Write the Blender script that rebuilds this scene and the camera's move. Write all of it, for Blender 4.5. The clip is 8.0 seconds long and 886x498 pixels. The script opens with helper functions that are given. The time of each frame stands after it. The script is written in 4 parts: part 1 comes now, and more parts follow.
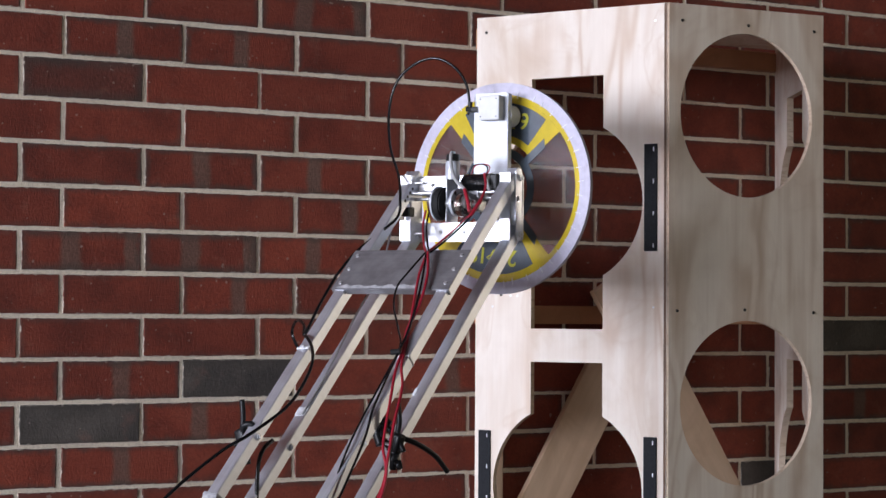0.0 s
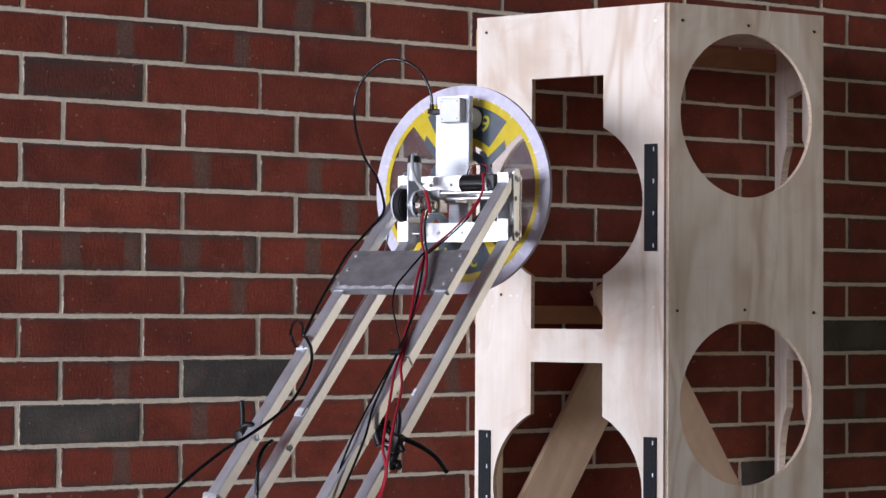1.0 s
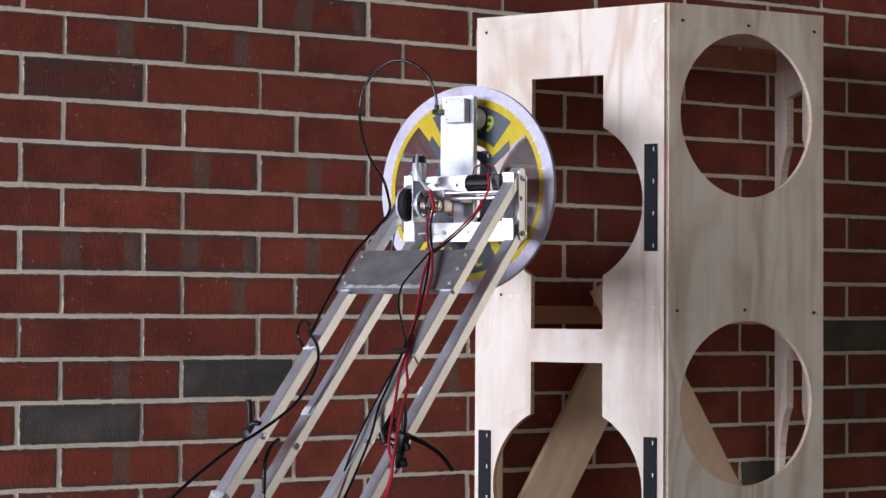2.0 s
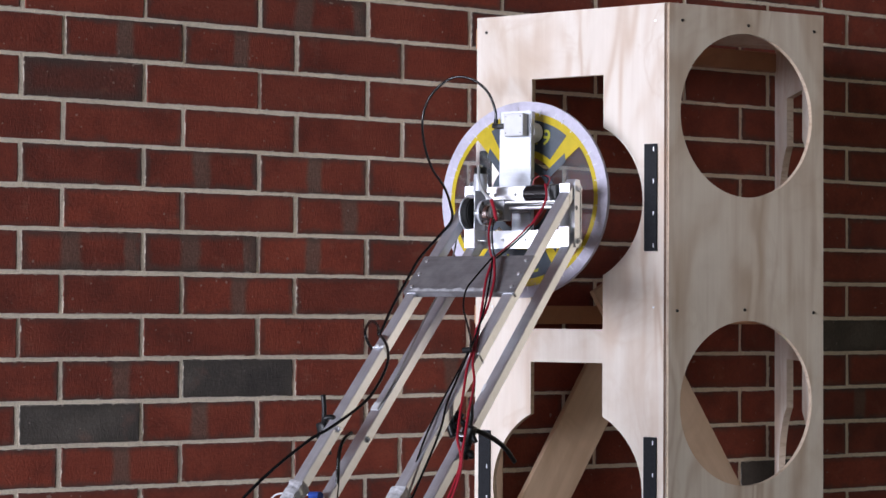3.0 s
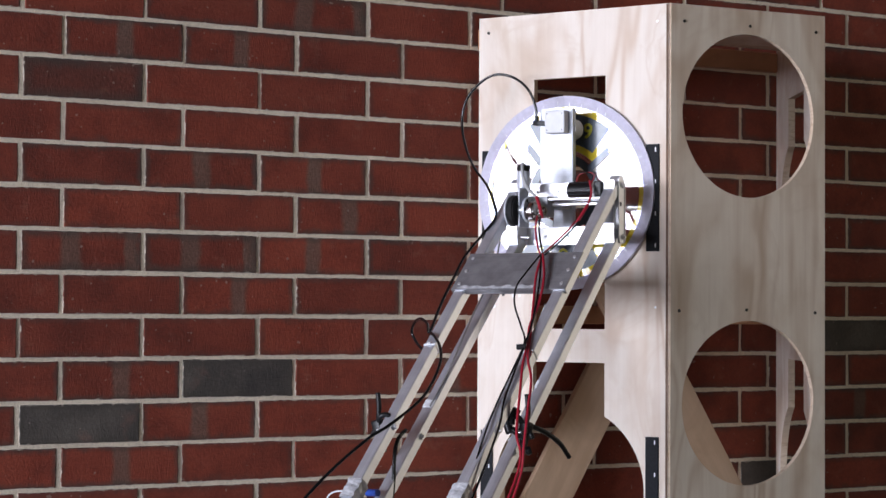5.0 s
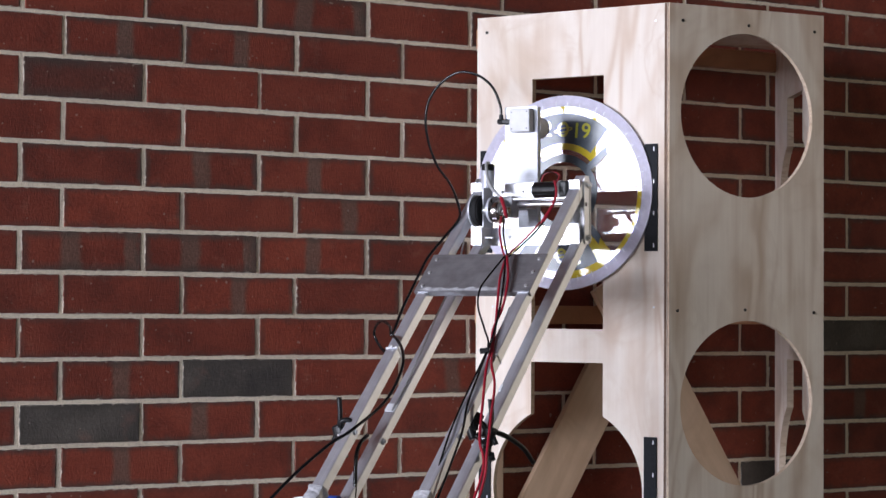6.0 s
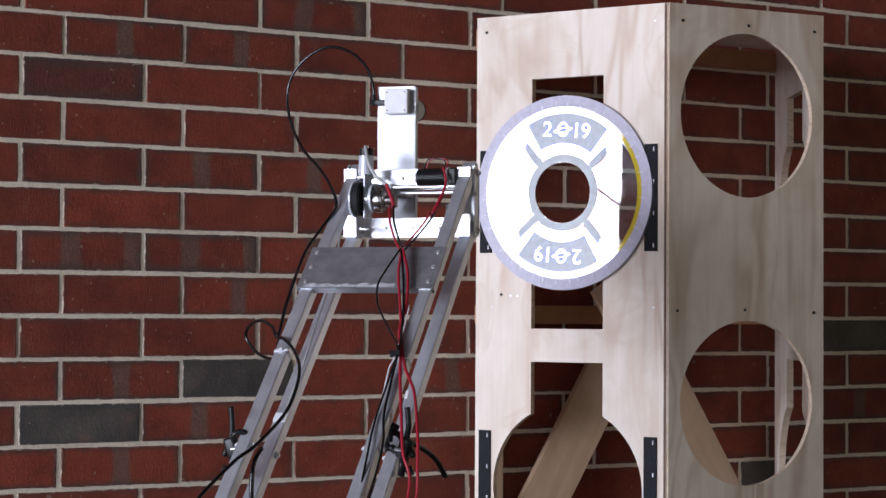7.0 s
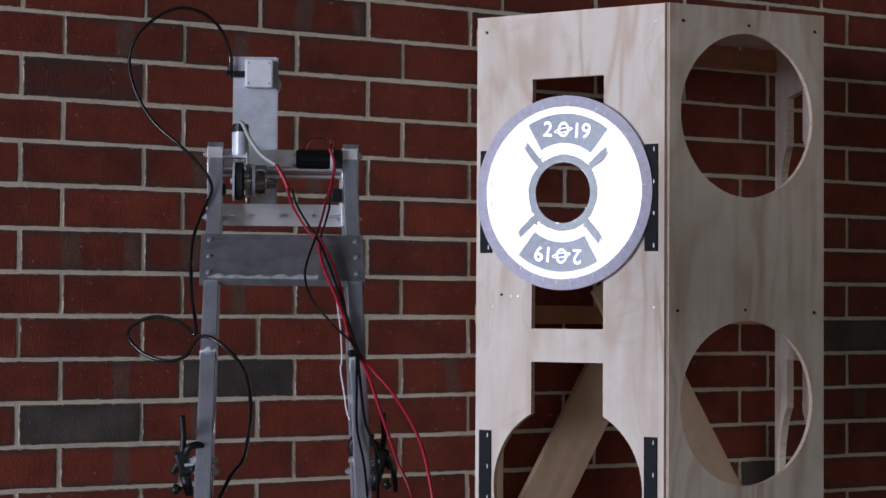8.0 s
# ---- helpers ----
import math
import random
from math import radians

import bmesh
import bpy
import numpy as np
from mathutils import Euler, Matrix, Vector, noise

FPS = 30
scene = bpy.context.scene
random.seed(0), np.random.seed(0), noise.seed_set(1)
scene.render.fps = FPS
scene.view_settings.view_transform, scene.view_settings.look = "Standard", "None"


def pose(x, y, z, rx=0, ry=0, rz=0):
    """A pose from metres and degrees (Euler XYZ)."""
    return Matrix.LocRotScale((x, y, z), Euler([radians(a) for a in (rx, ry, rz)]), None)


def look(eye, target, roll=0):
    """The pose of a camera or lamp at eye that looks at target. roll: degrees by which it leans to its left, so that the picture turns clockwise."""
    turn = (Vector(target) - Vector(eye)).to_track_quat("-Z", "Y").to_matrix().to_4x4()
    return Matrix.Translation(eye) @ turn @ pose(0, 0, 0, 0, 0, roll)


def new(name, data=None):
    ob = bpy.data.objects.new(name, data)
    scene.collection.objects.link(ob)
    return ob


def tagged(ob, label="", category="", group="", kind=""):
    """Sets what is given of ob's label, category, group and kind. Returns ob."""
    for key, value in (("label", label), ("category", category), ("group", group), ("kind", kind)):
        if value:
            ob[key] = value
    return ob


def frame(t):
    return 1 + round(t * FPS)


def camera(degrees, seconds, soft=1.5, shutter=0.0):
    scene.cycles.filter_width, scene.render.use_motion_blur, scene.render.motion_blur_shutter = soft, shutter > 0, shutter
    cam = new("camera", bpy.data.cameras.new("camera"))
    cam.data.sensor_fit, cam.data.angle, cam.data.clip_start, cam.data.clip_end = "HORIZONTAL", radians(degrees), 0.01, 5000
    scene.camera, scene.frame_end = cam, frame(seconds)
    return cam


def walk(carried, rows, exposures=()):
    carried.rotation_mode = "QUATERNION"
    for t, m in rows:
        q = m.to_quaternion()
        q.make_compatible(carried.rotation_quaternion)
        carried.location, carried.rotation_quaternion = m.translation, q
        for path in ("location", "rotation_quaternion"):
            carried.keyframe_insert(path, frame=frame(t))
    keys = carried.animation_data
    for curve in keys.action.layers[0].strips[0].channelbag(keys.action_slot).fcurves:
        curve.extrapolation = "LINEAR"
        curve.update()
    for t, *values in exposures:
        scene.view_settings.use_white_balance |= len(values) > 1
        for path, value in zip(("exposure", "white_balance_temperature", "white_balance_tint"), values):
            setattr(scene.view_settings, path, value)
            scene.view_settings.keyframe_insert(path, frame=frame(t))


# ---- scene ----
cam = camera(25.55, 8.0, soft=1.5, shutter=0.0)
EYE = (0.0, 0.0, 1.639)
VIEW = look(EYE, (0.0, 10.0, 1.639 + 10 * math.tan(radians(1.7437))), 0.357)
walk(cam, [(0.0, VIEW), (8.0, VIEW)],
     exposures=[(0.0, 0.0, 6500, 10), (3.9, 0.0, 6500, 10), (4.3, -0.03, 6500, 10), (6.4, 0.0, 6500, 10), (7.0, -0.17, 6450, 10), (7.6, -0.56, 6330, 10), (8.0, -0.78, 6250, 10)])

# ---- the room's own axes: a along the brick wall, b out from it ----
WALL = Matrix.Translation((-0.8774, 4.4912, 0)) @ Matrix.Rotation(0.5341, 4, "Z")


def room(a, b, z):
    """A place from metres along the brick wall, out from it, and up."""
    return WALL @ Vector((a, -b, z))


# ---- world and light ----
world = bpy.data.worlds.new("world")
scene.world = world
world.use_nodes = True
sky = world.node_tree.nodes.new("ShaderNodeTexSky")
sky.sky_type, sky.sun_disc = "NISHITA", False
sky.sun_elevation, sky.sun_rotation = radians(35), radians(200)
world.node_tree.links.new(sky.outputs[0], world.node_tree.nodes["Background"].inputs[0])
world.node_tree.nodes["Background"].inputs[1].default_value = 0.1

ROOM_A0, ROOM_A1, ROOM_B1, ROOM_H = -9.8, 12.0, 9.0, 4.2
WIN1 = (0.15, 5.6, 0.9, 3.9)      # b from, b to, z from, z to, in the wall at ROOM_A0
FILL2 = (-3.6, 4.4, 1.0, 3.5)      # a from, a to, z from, z to, in the wall at ROOM_B1; added for fill
FILL3 = (2.3, 3.8, 1.1, 3.0)       # b from, b to, z from, z to, in the wall at ROOM_A1; added for fill


def opening_lamp(name, eye, target, width, height, watts, colour):
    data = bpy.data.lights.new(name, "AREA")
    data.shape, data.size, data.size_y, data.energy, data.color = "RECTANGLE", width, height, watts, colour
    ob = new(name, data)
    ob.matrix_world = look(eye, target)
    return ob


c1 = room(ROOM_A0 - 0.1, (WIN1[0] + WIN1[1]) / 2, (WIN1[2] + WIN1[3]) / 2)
opening_lamp("daylight_window_1", c1, c1 + (room(1, 0, 0) - room(0, 0, 0)), WIN1[1] - WIN1[0], WIN1[3] - WIN1[2], 1650, (0.80, 0.84, 1.0))
# no source known here: weak fill light added behind the camera
c2 = room((FILL2[0] + FILL2[1]) / 2, ROOM_B1 + 0.1, (FILL2[2] + FILL2[3]) / 2)
opening_lamp("fill_lamp_2", c2, c2 + (room(0, -1, 0) - room(0, 0, 0)), FILL2[1] - FILL2[0], FILL2[3] - FILL2[2], 2.5, (0.95, 0.87, 0.8))
# unseen warm fill, added to brighten the bar sides and the port board
c3 = room(ROOM_A1 + 0.1, (FILL3[0] + FILL3[1]) / 2, (FILL3[2] + FILL3[3]) / 2)
opening_lamp("fill_lamp_3", c3, c3 + (room(-1, 0, 0) - room(0, 0, 0)), FILL3[1] - FILL3[0], FILL3[3] - FILL3[2], 104, (1.0, 0.85, 0.67))

# ---- materials ----


def shader(name, colour=(0.5, 0.5, 0.5), rough=0.5, metal=0.0):
    mat = bpy.data.materials.new(name)
    mat.use_nodes = True
    nt = mat.node_tree
    bsdf = nt.nodes["Principled BSDF"]
    bsdf.inputs["Base Color"].default_value = (*colour, 1)
    bsdf.inputs["Roughness"].default_value = rough
    bsdf.inputs["Metallic"].default_value = metal
    return mat, nt, bsdf


def node(nt, kind, **values):
    n = nt.nodes.new(kind)
    for key, value in values.items():
        n.inputs[key].default_value = value
    return n


def coords(nt, scale=(1, 1, 1)):
    tc = nt.nodes.new("ShaderNodeTexCoord")
    mp = nt.nodes.new("ShaderNodeMapping")
    mp.inputs["Scale"].default_value = scale
    nt.links.new(tc.outputs["Object"], mp.inputs["Vector"])
    return mp.outputs["Vector"]


def noise_tex(nt, vec, scale, detail=4.0, rough=0.55, distortion=0.0):
    n = node(nt, "ShaderNodeTexNoise", Scale=scale, Detail=detail, Roughness=rough, Distortion=distortion)
    nt.links.new(vec, n.inputs["Vector"])
    return n.outputs["Fac"]


def ramp(nt, fac, stops):
    r = nt.nodes.new("ShaderNodeValToRGB")
    el = r.color_ramp.elements
    while len(el) < len(stops):
        el.new(0.5)
    for e, (pos, col) in zip(el, stops):
        e.position, e.color = pos, (*col, 1)
    nt.links.new(fac, r.inputs["Fac"])
    return r.outputs["Color"]


def maths(nt, op, a, b=None):
    m = nt.nodes.new("ShaderNodeMath")
    m.operation = op
    for i, v in enumerate((a, b)):
        if v is None:
            continue
        if isinstance(v, (int, float)):
            m.inputs[i].default_value = v
        else:
            nt.links.new(v, m.inputs[i])
    return m.outputs[0]


def mixed(nt, fac, a, b, mode="MIX"):
    m = nt.nodes.new("ShaderNodeMix")
    m.data_type, m.blend_type = "RGBA", mode
    for sock, v in ((m.inputs[0], fac), (m.inputs[6], a), (m.inputs[7], b)):
        if isinstance(v, (int, float)):
            sock.default_value = v
        elif isinstance(v, tuple):
            sock.default_value = (*v, 1)
        else:
            nt.links.new(v, sock)
    return m.outputs[2]


def bump(nt, bsdf, height, strength=0.3, distance=0.002):
    b = node(nt, "ShaderNodeBump", Strength=strength, Distance=distance)
    nt.links.new(height, b.inputs["Height"])
    nt.links.new(b.outputs[0], bsdf.inputs["Normal"])


def brick_material(name, tones, band=None, rim_to=0.015, joined=False):
    """Fired clay: two scales of tone, drag marks and pits; band: a grey flash across the brick."""
    mat, nt, bsdf = shader(name, rough=0.85)
    info = nt.nodes.new("ShaderNodeNewGeometry" if joined else "ShaderNodeObjectInfo")
    chance = info.outputs["Random Per Island" if joined else "Random"]
    tc = nt.nodes.new("ShaderNodeTexCoord")
    off = nt.nodes.new("ShaderNodeVectorMath")
    off.operation = "MULTIPLY_ADD"
    comb = nt.nodes.new("ShaderNodeCombineXYZ")
    for i in range(3):
        nt.links.new(chance, comb.inputs[i])
    nt.links.new(comb.outputs[0], off.inputs[0])
    off.inputs[1].default_value = (37.0, 11.0, 23.0)
    nt.links.new(tc.outputs["Object"], off.inputs[2])
    vec = off.outputs[0]
    big = noise_tex(nt, vec, 9.0, 3.0)
    fine = noise_tex(nt, vec, 160.0, 5.0, 0.7)
    col = ramp(nt, big, [(0.3, tones[0]), (0.52, tones[1]), (0.75, tones[2])])
    col = mixed(nt, 0.55, col, ramp(nt, fine, [(0.25, (0.45, 0.42, 0.40)), (0.5, (0.95, 0.95, 0.95)), (0.78, (1.35, 1.3, 1.25))]), "MULTIPLY")
    tone = ramp(nt, chance, [(0.0, (0.80, 0.78, 0.79)), (0.5, (0.97, 0.97, 0.97)), (1.0, (1.12, 1.09, 1.06))])
    col = mixed(nt, 1.0, col, tone, "MULTIPLY")
    sep = nt.nodes.new("ShaderNodeSeparateXYZ")
    nt.links.new(tc.outputs["Object"], sep.inputs[0])
    if band:
        wob = maths(nt, "MULTIPLY", noise_tex(nt, vec, 14.0), 0.03)
        for width, centre in band:
            x = maths(nt, "ADD", maths(nt, "ADD", sep.outputs[0], wob), -centre - 0.015)
            edge = nt.nodes.new("ShaderNodeMapRange")
            edge.interpolation_type = "SMOOTHSTEP"
            nt.links.new(maths(nt, "ABSOLUTE", x), edge.inputs[0])
            edge.inputs[1].default_value, edge.inputs[2].default_value = width * 0.30, width * 0.68
            edge.inputs[3].default_value, edge.inputs[4].default_value = 0.62, 0.0
            soft = maths(nt, "MULTIPLY", edge.outputs[0], maths(nt, "ADD", big, 0.45))
            col = mixed(nt, soft, col, mixed(nt, 0.6, (0.150, 0.122, 0.092), ramp(nt, fine, [(0.3, (0.4, 0.4, 0.4)), (0.7, (1.3, 1.3, 1.3))]), "MULTIPLY"))
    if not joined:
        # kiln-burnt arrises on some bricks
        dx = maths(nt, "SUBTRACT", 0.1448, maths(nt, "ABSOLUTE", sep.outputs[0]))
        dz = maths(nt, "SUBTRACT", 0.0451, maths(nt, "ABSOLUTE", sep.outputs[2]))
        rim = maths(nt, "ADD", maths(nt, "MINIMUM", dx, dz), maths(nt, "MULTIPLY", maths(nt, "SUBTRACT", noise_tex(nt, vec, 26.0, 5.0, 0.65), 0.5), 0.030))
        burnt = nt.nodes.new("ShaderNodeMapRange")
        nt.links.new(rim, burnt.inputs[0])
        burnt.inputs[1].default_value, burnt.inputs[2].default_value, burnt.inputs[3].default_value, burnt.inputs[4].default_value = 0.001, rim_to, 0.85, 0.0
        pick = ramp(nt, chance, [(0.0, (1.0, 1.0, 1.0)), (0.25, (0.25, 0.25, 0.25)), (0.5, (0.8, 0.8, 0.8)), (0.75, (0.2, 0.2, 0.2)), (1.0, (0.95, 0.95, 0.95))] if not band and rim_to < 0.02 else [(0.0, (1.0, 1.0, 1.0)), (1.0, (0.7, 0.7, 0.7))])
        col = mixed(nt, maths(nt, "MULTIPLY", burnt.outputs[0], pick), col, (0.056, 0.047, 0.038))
    # pale blooms
    bloom = nt.nodes.new("ShaderNodeMapRange")
    nt.links.new(noise_tex(nt, vec, 17.0, 4.0, 0.6), bloom.inputs[0])
    bloom.inputs[1].default_value, bloom.inputs[2].default_value, bloom.inputs[3].default_value, bloom.inputs[4].default_value = 0.60, 0.80, 0.0, 0.30
    col = mixed(nt, bloom.outputs[0], col, (0.34, 0.15, 0.105))
    # lime specks
    speck = maths(nt, "GREATER_THAN", noise_tex(nt, vec, 75.0, 1.0), 0.76)
    col = mixed(nt, maths(nt, "MULTIPLY", speck, 0.35), col, (0.42, 0.34, 0.28))
    if not joined:
        # mortar smeared over the arrises
        ragged = maths(nt, "ADD", maths(nt, "MINIMUM", dx, dz), maths(nt, "MULTIPLY", maths(nt, "SUBTRACT", noise_tex(nt, vec, 70.0, 5.0, 0.72), 0.5), 0.016))
        col = mixed(nt, maths(nt, "MULTIPLY", maths(nt, "LESS_THAN", ragged, 0.0006), 0.75), col, (0.58, 0.50, 0.41))
    nt.links.new(col, bsdf.inputs["Base Color"])
    drag = nt.nodes.new("ShaderNodeMapping")
    drag.inputs["Scale"].default_value = (190, 190, 110)
    nt.links.new(vec, drag.inputs["Vector"])
    rows = noise_tex(nt, drag.outputs[0], 1.0, 4.0, 0.7)
    bump(nt, bsdf, maths(nt, "ADD", fine, rows), 0.48, 0.0035)
    return mat


RED = ((0.158, 0.0270, 0.0125), (0.228, 0.0395, 0.0185), (0.262, 0.0530, 0.0265))
GREY = ((0.056, 0.048, 0.043), (0.098, 0.083, 0.070), (0.140, 0.119, 0.100))
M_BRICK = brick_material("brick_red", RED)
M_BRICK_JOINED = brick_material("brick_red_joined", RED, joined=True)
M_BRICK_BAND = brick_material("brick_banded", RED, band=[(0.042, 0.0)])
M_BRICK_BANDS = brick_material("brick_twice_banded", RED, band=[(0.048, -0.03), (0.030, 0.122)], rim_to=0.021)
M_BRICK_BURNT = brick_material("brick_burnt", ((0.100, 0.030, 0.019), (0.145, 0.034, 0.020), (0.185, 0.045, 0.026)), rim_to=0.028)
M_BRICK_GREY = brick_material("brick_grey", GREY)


def mortar_material():
    mat, nt, bsdf = shader("mortar", rough=0.95)
    vec = coords(nt)
    f = noise_tex(nt, vec, 220.0, 5.0, 0.7)
    g = noise_tex(nt, vec, 6.0, 3.0)
    col = mixed(nt, 0.5, ramp(nt, g, [(0.3, (0.64, 0.55, 0.42)), (0.7, (0.84, 0.73, 0.57))]), ramp(nt, f, [(0.28, (0.42, 0.345, 0.26)), (0.58, (0.92, 0.81, 0.655))]))
    nt.links.new(col, bsdf.inputs["Base Color"])
    bump(nt, bsdf, f, 0.6, 0.0035)
    return mat


M_MORTAR = mortar_material()


def plywood_material(name, grain=(1, 1, 1), light=(0.82, 0.735, 0.645), dark=(0.63, 0.47, 0.35), figure=0.80, streaks=0.16, tides=0.42):
    """Rotary-cut pine ply: soft cathedral figure that comes and goes along z, streaks, pores and smudges."""
    mat, nt, bsdf = shader(name, rough=0.6)
    vec = coords(nt, (3.4 * grain[0], 3.4 * grain[1], 0.62 * grain[2]))
    field = noise_tex(nt, vec, 1.7, 2.0, 0.45, 0.9)
    rings = maths(nt, "MULTIPLY", maths(nt, "ADD", maths(nt, "SINE", maths(nt, "MULTIPLY", field, 40.0)), 1.0), 0.5)
    rings = maths(nt, "POWER", rings, 2.2)
    patch = nt.nodes.new("ShaderNodeMapRange")
    patch.interpolation_type = "SMOOTHSTEP"
    nt.links.new(noise_tex(nt, coords(nt, (2.6 * grain[0], 2.6 * grain[1], 1.1 * grain[2])), 1.9, 2.0), patch.inputs[0])
    patch.inputs[1].default_value, patch.inputs[2].default_value, patch.inputs[3].default_value, patch.inputs[4].default_value = 0.36, 0.62, 0.12, 1.0
    col = mixed(nt, maths(nt, "MULTIPLY", maths(nt, "MULTIPLY", rings, patch.outputs[0]), figure), light, dark)
    streak = noise_tex(nt, coords(nt, (17 * grain[0], 17 * grain[1], 0.8 * grain[2])), 1.0, 4.0, 0.6, 0.3)
    band = nt.nodes.new("ShaderNodeMapRange")
    nt.links.new(streak, band.inputs[0])
    band.inputs[1].default_value, band.inputs[2].default_value, band.inputs[3].default_value, band.inputs[4].default_value = 0.45, 0.72, 0.0, streaks
    col = mixed(nt, band.outputs[0], col, dark)
    fine = noise_tex(nt, coords(nt, (110 * grain[0], 110 * grain[1], 4 * grain[2])), 1.0, 4.0, 0.65)
    col = mixed(nt, 0.13, col, ramp(nt, fine, [(0.3, (0.74, 0.68, 0.62)), (0.6, (1.05, 1.05, 1.05))]), "MULTIPLY")
    smear = noise_tex(nt, coords(nt, (1, 1, 0.7)), 6.0, 5.0, 0.6, 0.6)
    col = mixed(nt, 0.62, col, ramp(nt, smear, [(0.40, (1.07, 1.06, 1.06)), (0.56, (0.98, 0.95, 0.93)), (0.68, (0.86, 0.78, 0.70))]), "MULTIPLY")
    # damp-stain outlines
    ring = maths(nt, "ABSOLUTE", maths(nt, "SUBTRACT", noise_tex(nt, coords(nt, (1, 1, 0.7)), 5.2, 4.0, 0.5, 1.2), 0.55))
    tide = nt.nodes.new("ShaderNodeMapRange")
    nt.links.new(ring, tide.inputs[0])
    tide.inputs[1].default_value, tide.inputs[2].default_value, tide.inputs[3].default_value, tide.inputs[4].default_value = 0.0, 0.048, tides, 0.0
    col = mixed(nt, tide.outputs[0], col, tuple(0.2 * p + 0.8 * q for p, q in zip(light, dark)))
    # dirt flecks and scuffs
    fleck = maths(nt, "GREATER_THAN", noise_tex(nt, coords(nt, (1, 1, 0.6)), 95.0, 2.0), 0.765)
    col = mixed(nt, maths(nt, "MULTIPLY", fleck, 0.35), col, (0.20, 0.14, 0.10))
    nt.links.new(col, bsdf.inputs["Base Color"])
    bump(nt, bsdf, fine, 0.15, 0.001)
    return mat


M_PLY = plywood_material("plywood")
# streakier sheet for the ports, with the side's warm light mixed into its colour
M_PLY_WARM_LIT = plywood_material("plywood_warm_lit", (1, 1, 1), (0.84, 0.735, 0.60), (0.55, 0.39, 0.255), 0.70, 0.55, 0.18)
M_PLY_EDGE = plywood_material("plywood_edge", (1, 1, 30), (0.70, 0.57, 0.44), (0.50, 0.37, 0.26))
M_BEAM = plywood_material("pine_beam", (0.3, 3, 3), (0.52, 0.26, 0.135), (0.36, 0.17, 0.085))
M_BRACE = plywood_material("brace_board", (1, 1, 1), (0.64, 0.46, 0.31), (0.48, 0.32, 0.20))


def aluminium(name, colour=(0.62, 0.62, 0.63), rough=0.32, stretch=(6, 6, 300), dirt=0.35, metal=1.0):
    mat, nt, bsdf = shader(name, colour, rough, metal)
    brush = noise_tex(nt, coords(nt, stretch), 1.0, 4.0, 0.6)
    smear = noise_tex(nt, coords(nt), 22.0, 4.0, 0.6)
    base = mixed(nt, dirt, colour, ramp(nt, smear, [(0.35, tuple(0.45 * c for c in colour)), (0.65, tuple(min(1.0, 1.15 * c) for c in colour))]), "MIX")
    base = mixed(nt, 0.4, base, ramp(nt, brush, [(0.3, (0.72, 0.72, 0.72)), (0.7, (1.0, 1.0, 1.0))]), "MULTIPLY")
    nt.links.new(base, bsdf.inputs["Base Color"])
    r = nt.nodes.new("ShaderNodeMapRange")
    nt.links.new(smear, r.inputs[0])
    r.inputs[3].default_value, r.inputs[4].default_value = 0.75 * rough, 1.35 * rough
    nt.links.new(r.outputs[0], bsdf.inputs["Roughness"])
    bump(nt, bsdf, brush, 0.08, 0.0005)
    return mat


M_ALU = aluminium("brushed_aluminium", (0.62, 0.64, 0.70), 0.34, metal=0.15)
M_ALU_BAR = aluminium("mill_aluminium_tube", (0.83, 0.86, 0.94), 0.40, (250, 8, 8), 0.22, metal=0.8)
M_ALU_DARK = aluminium("scuffed_dark_plate", (0.36, 0.358, 0.375), 0.36, (5, 170, 5), 0.45, metal=0.6)
M_ALU_WHITE = aluminium("bright_aluminium", (0.84, 0.84, 0.87), 0.34, (8, 8, 120), 0.15, metal=0.55)
M_SATIN = aluminium("satin_motor_can", (0.56, 0.56, 0.58), 0.30, (200, 200, 6), 0.15, metal=0.65)
M_CHROME = shader("polished_steel", (0.52, 0.50, 0.48), 0.14, 1.0)[0]
M_STEEL = shader("zinc_steel", (0.74, 0.74, 0.76), 0.30, 0.7)[0]


def speckled(name, colour, rough, amount=0.25, scale=60.0):
    mat, nt, bsdf = shader(name, colour, rough)
    f = noise_tex(nt, coords(nt), scale, 4.0)
    col = mixed(nt, 1.0, colour, ramp(nt, f, [(0.3, (1 - amount,) * 3), (0.7, (1 + amount,) * 3)]), "MULTIPLY")
    nt.links.new(col, bsdf.inputs["Base Color"])
    bump(nt, bsdf, f, 0.1, 0.0008)
    return mat


M_BLACK = speckled("black_plastic", (0.012, 0.012, 0.013), 0.38)
M_GLOSS = shader("gloss_black", (0.008, 0.008, 0.009), 0.16)[0]
M_HOSE = shader("black_hose", (0.008, 0.008, 0.009), 0.22)[0]
M_RUBBER = speckled("black_rubber", (0.015, 0.015, 0.016), 0.7)
M_RED = speckled("red_wire_sleeve", (0.32, 0.010, 0.025), 0.4, 0.15, 120)
M_GREY_WIRE = speckled("grey_cable", (0.42, 0.42, 0.42), 0.45, 0.1, 120)
M_WHITE = speckled("white_plastic", (0.72, 0.72, 0.74), 0.5, 0.06, 40)
M_TAPE = speckled("crumpled_silver_tape", (0.46, 0.46, 0.48), 0.3, 0.3, 90)
M_BLUE = speckled("blue_connector", (0.02, 0.06, 0.30), 0.4)
M_FASTENER = speckled("dark_hook_tape", (0.010, 0.011, 0.014), 0.6, 0.35, 300)
M_SEAM = speckled("seam_brown", (0.16, 0.095, 0.06), 0.8, 0.3, 25)
M_FASTENER.node_tree.nodes["Principled BSDF"].inputs["Specular IOR Level"].default_value = 0.15
for _m in (M_BLACK, M_RUBBER):
    _m.node_tree.nodes["Principled BSDF"].inputs["Specular IOR Level"].default_value = 0.25
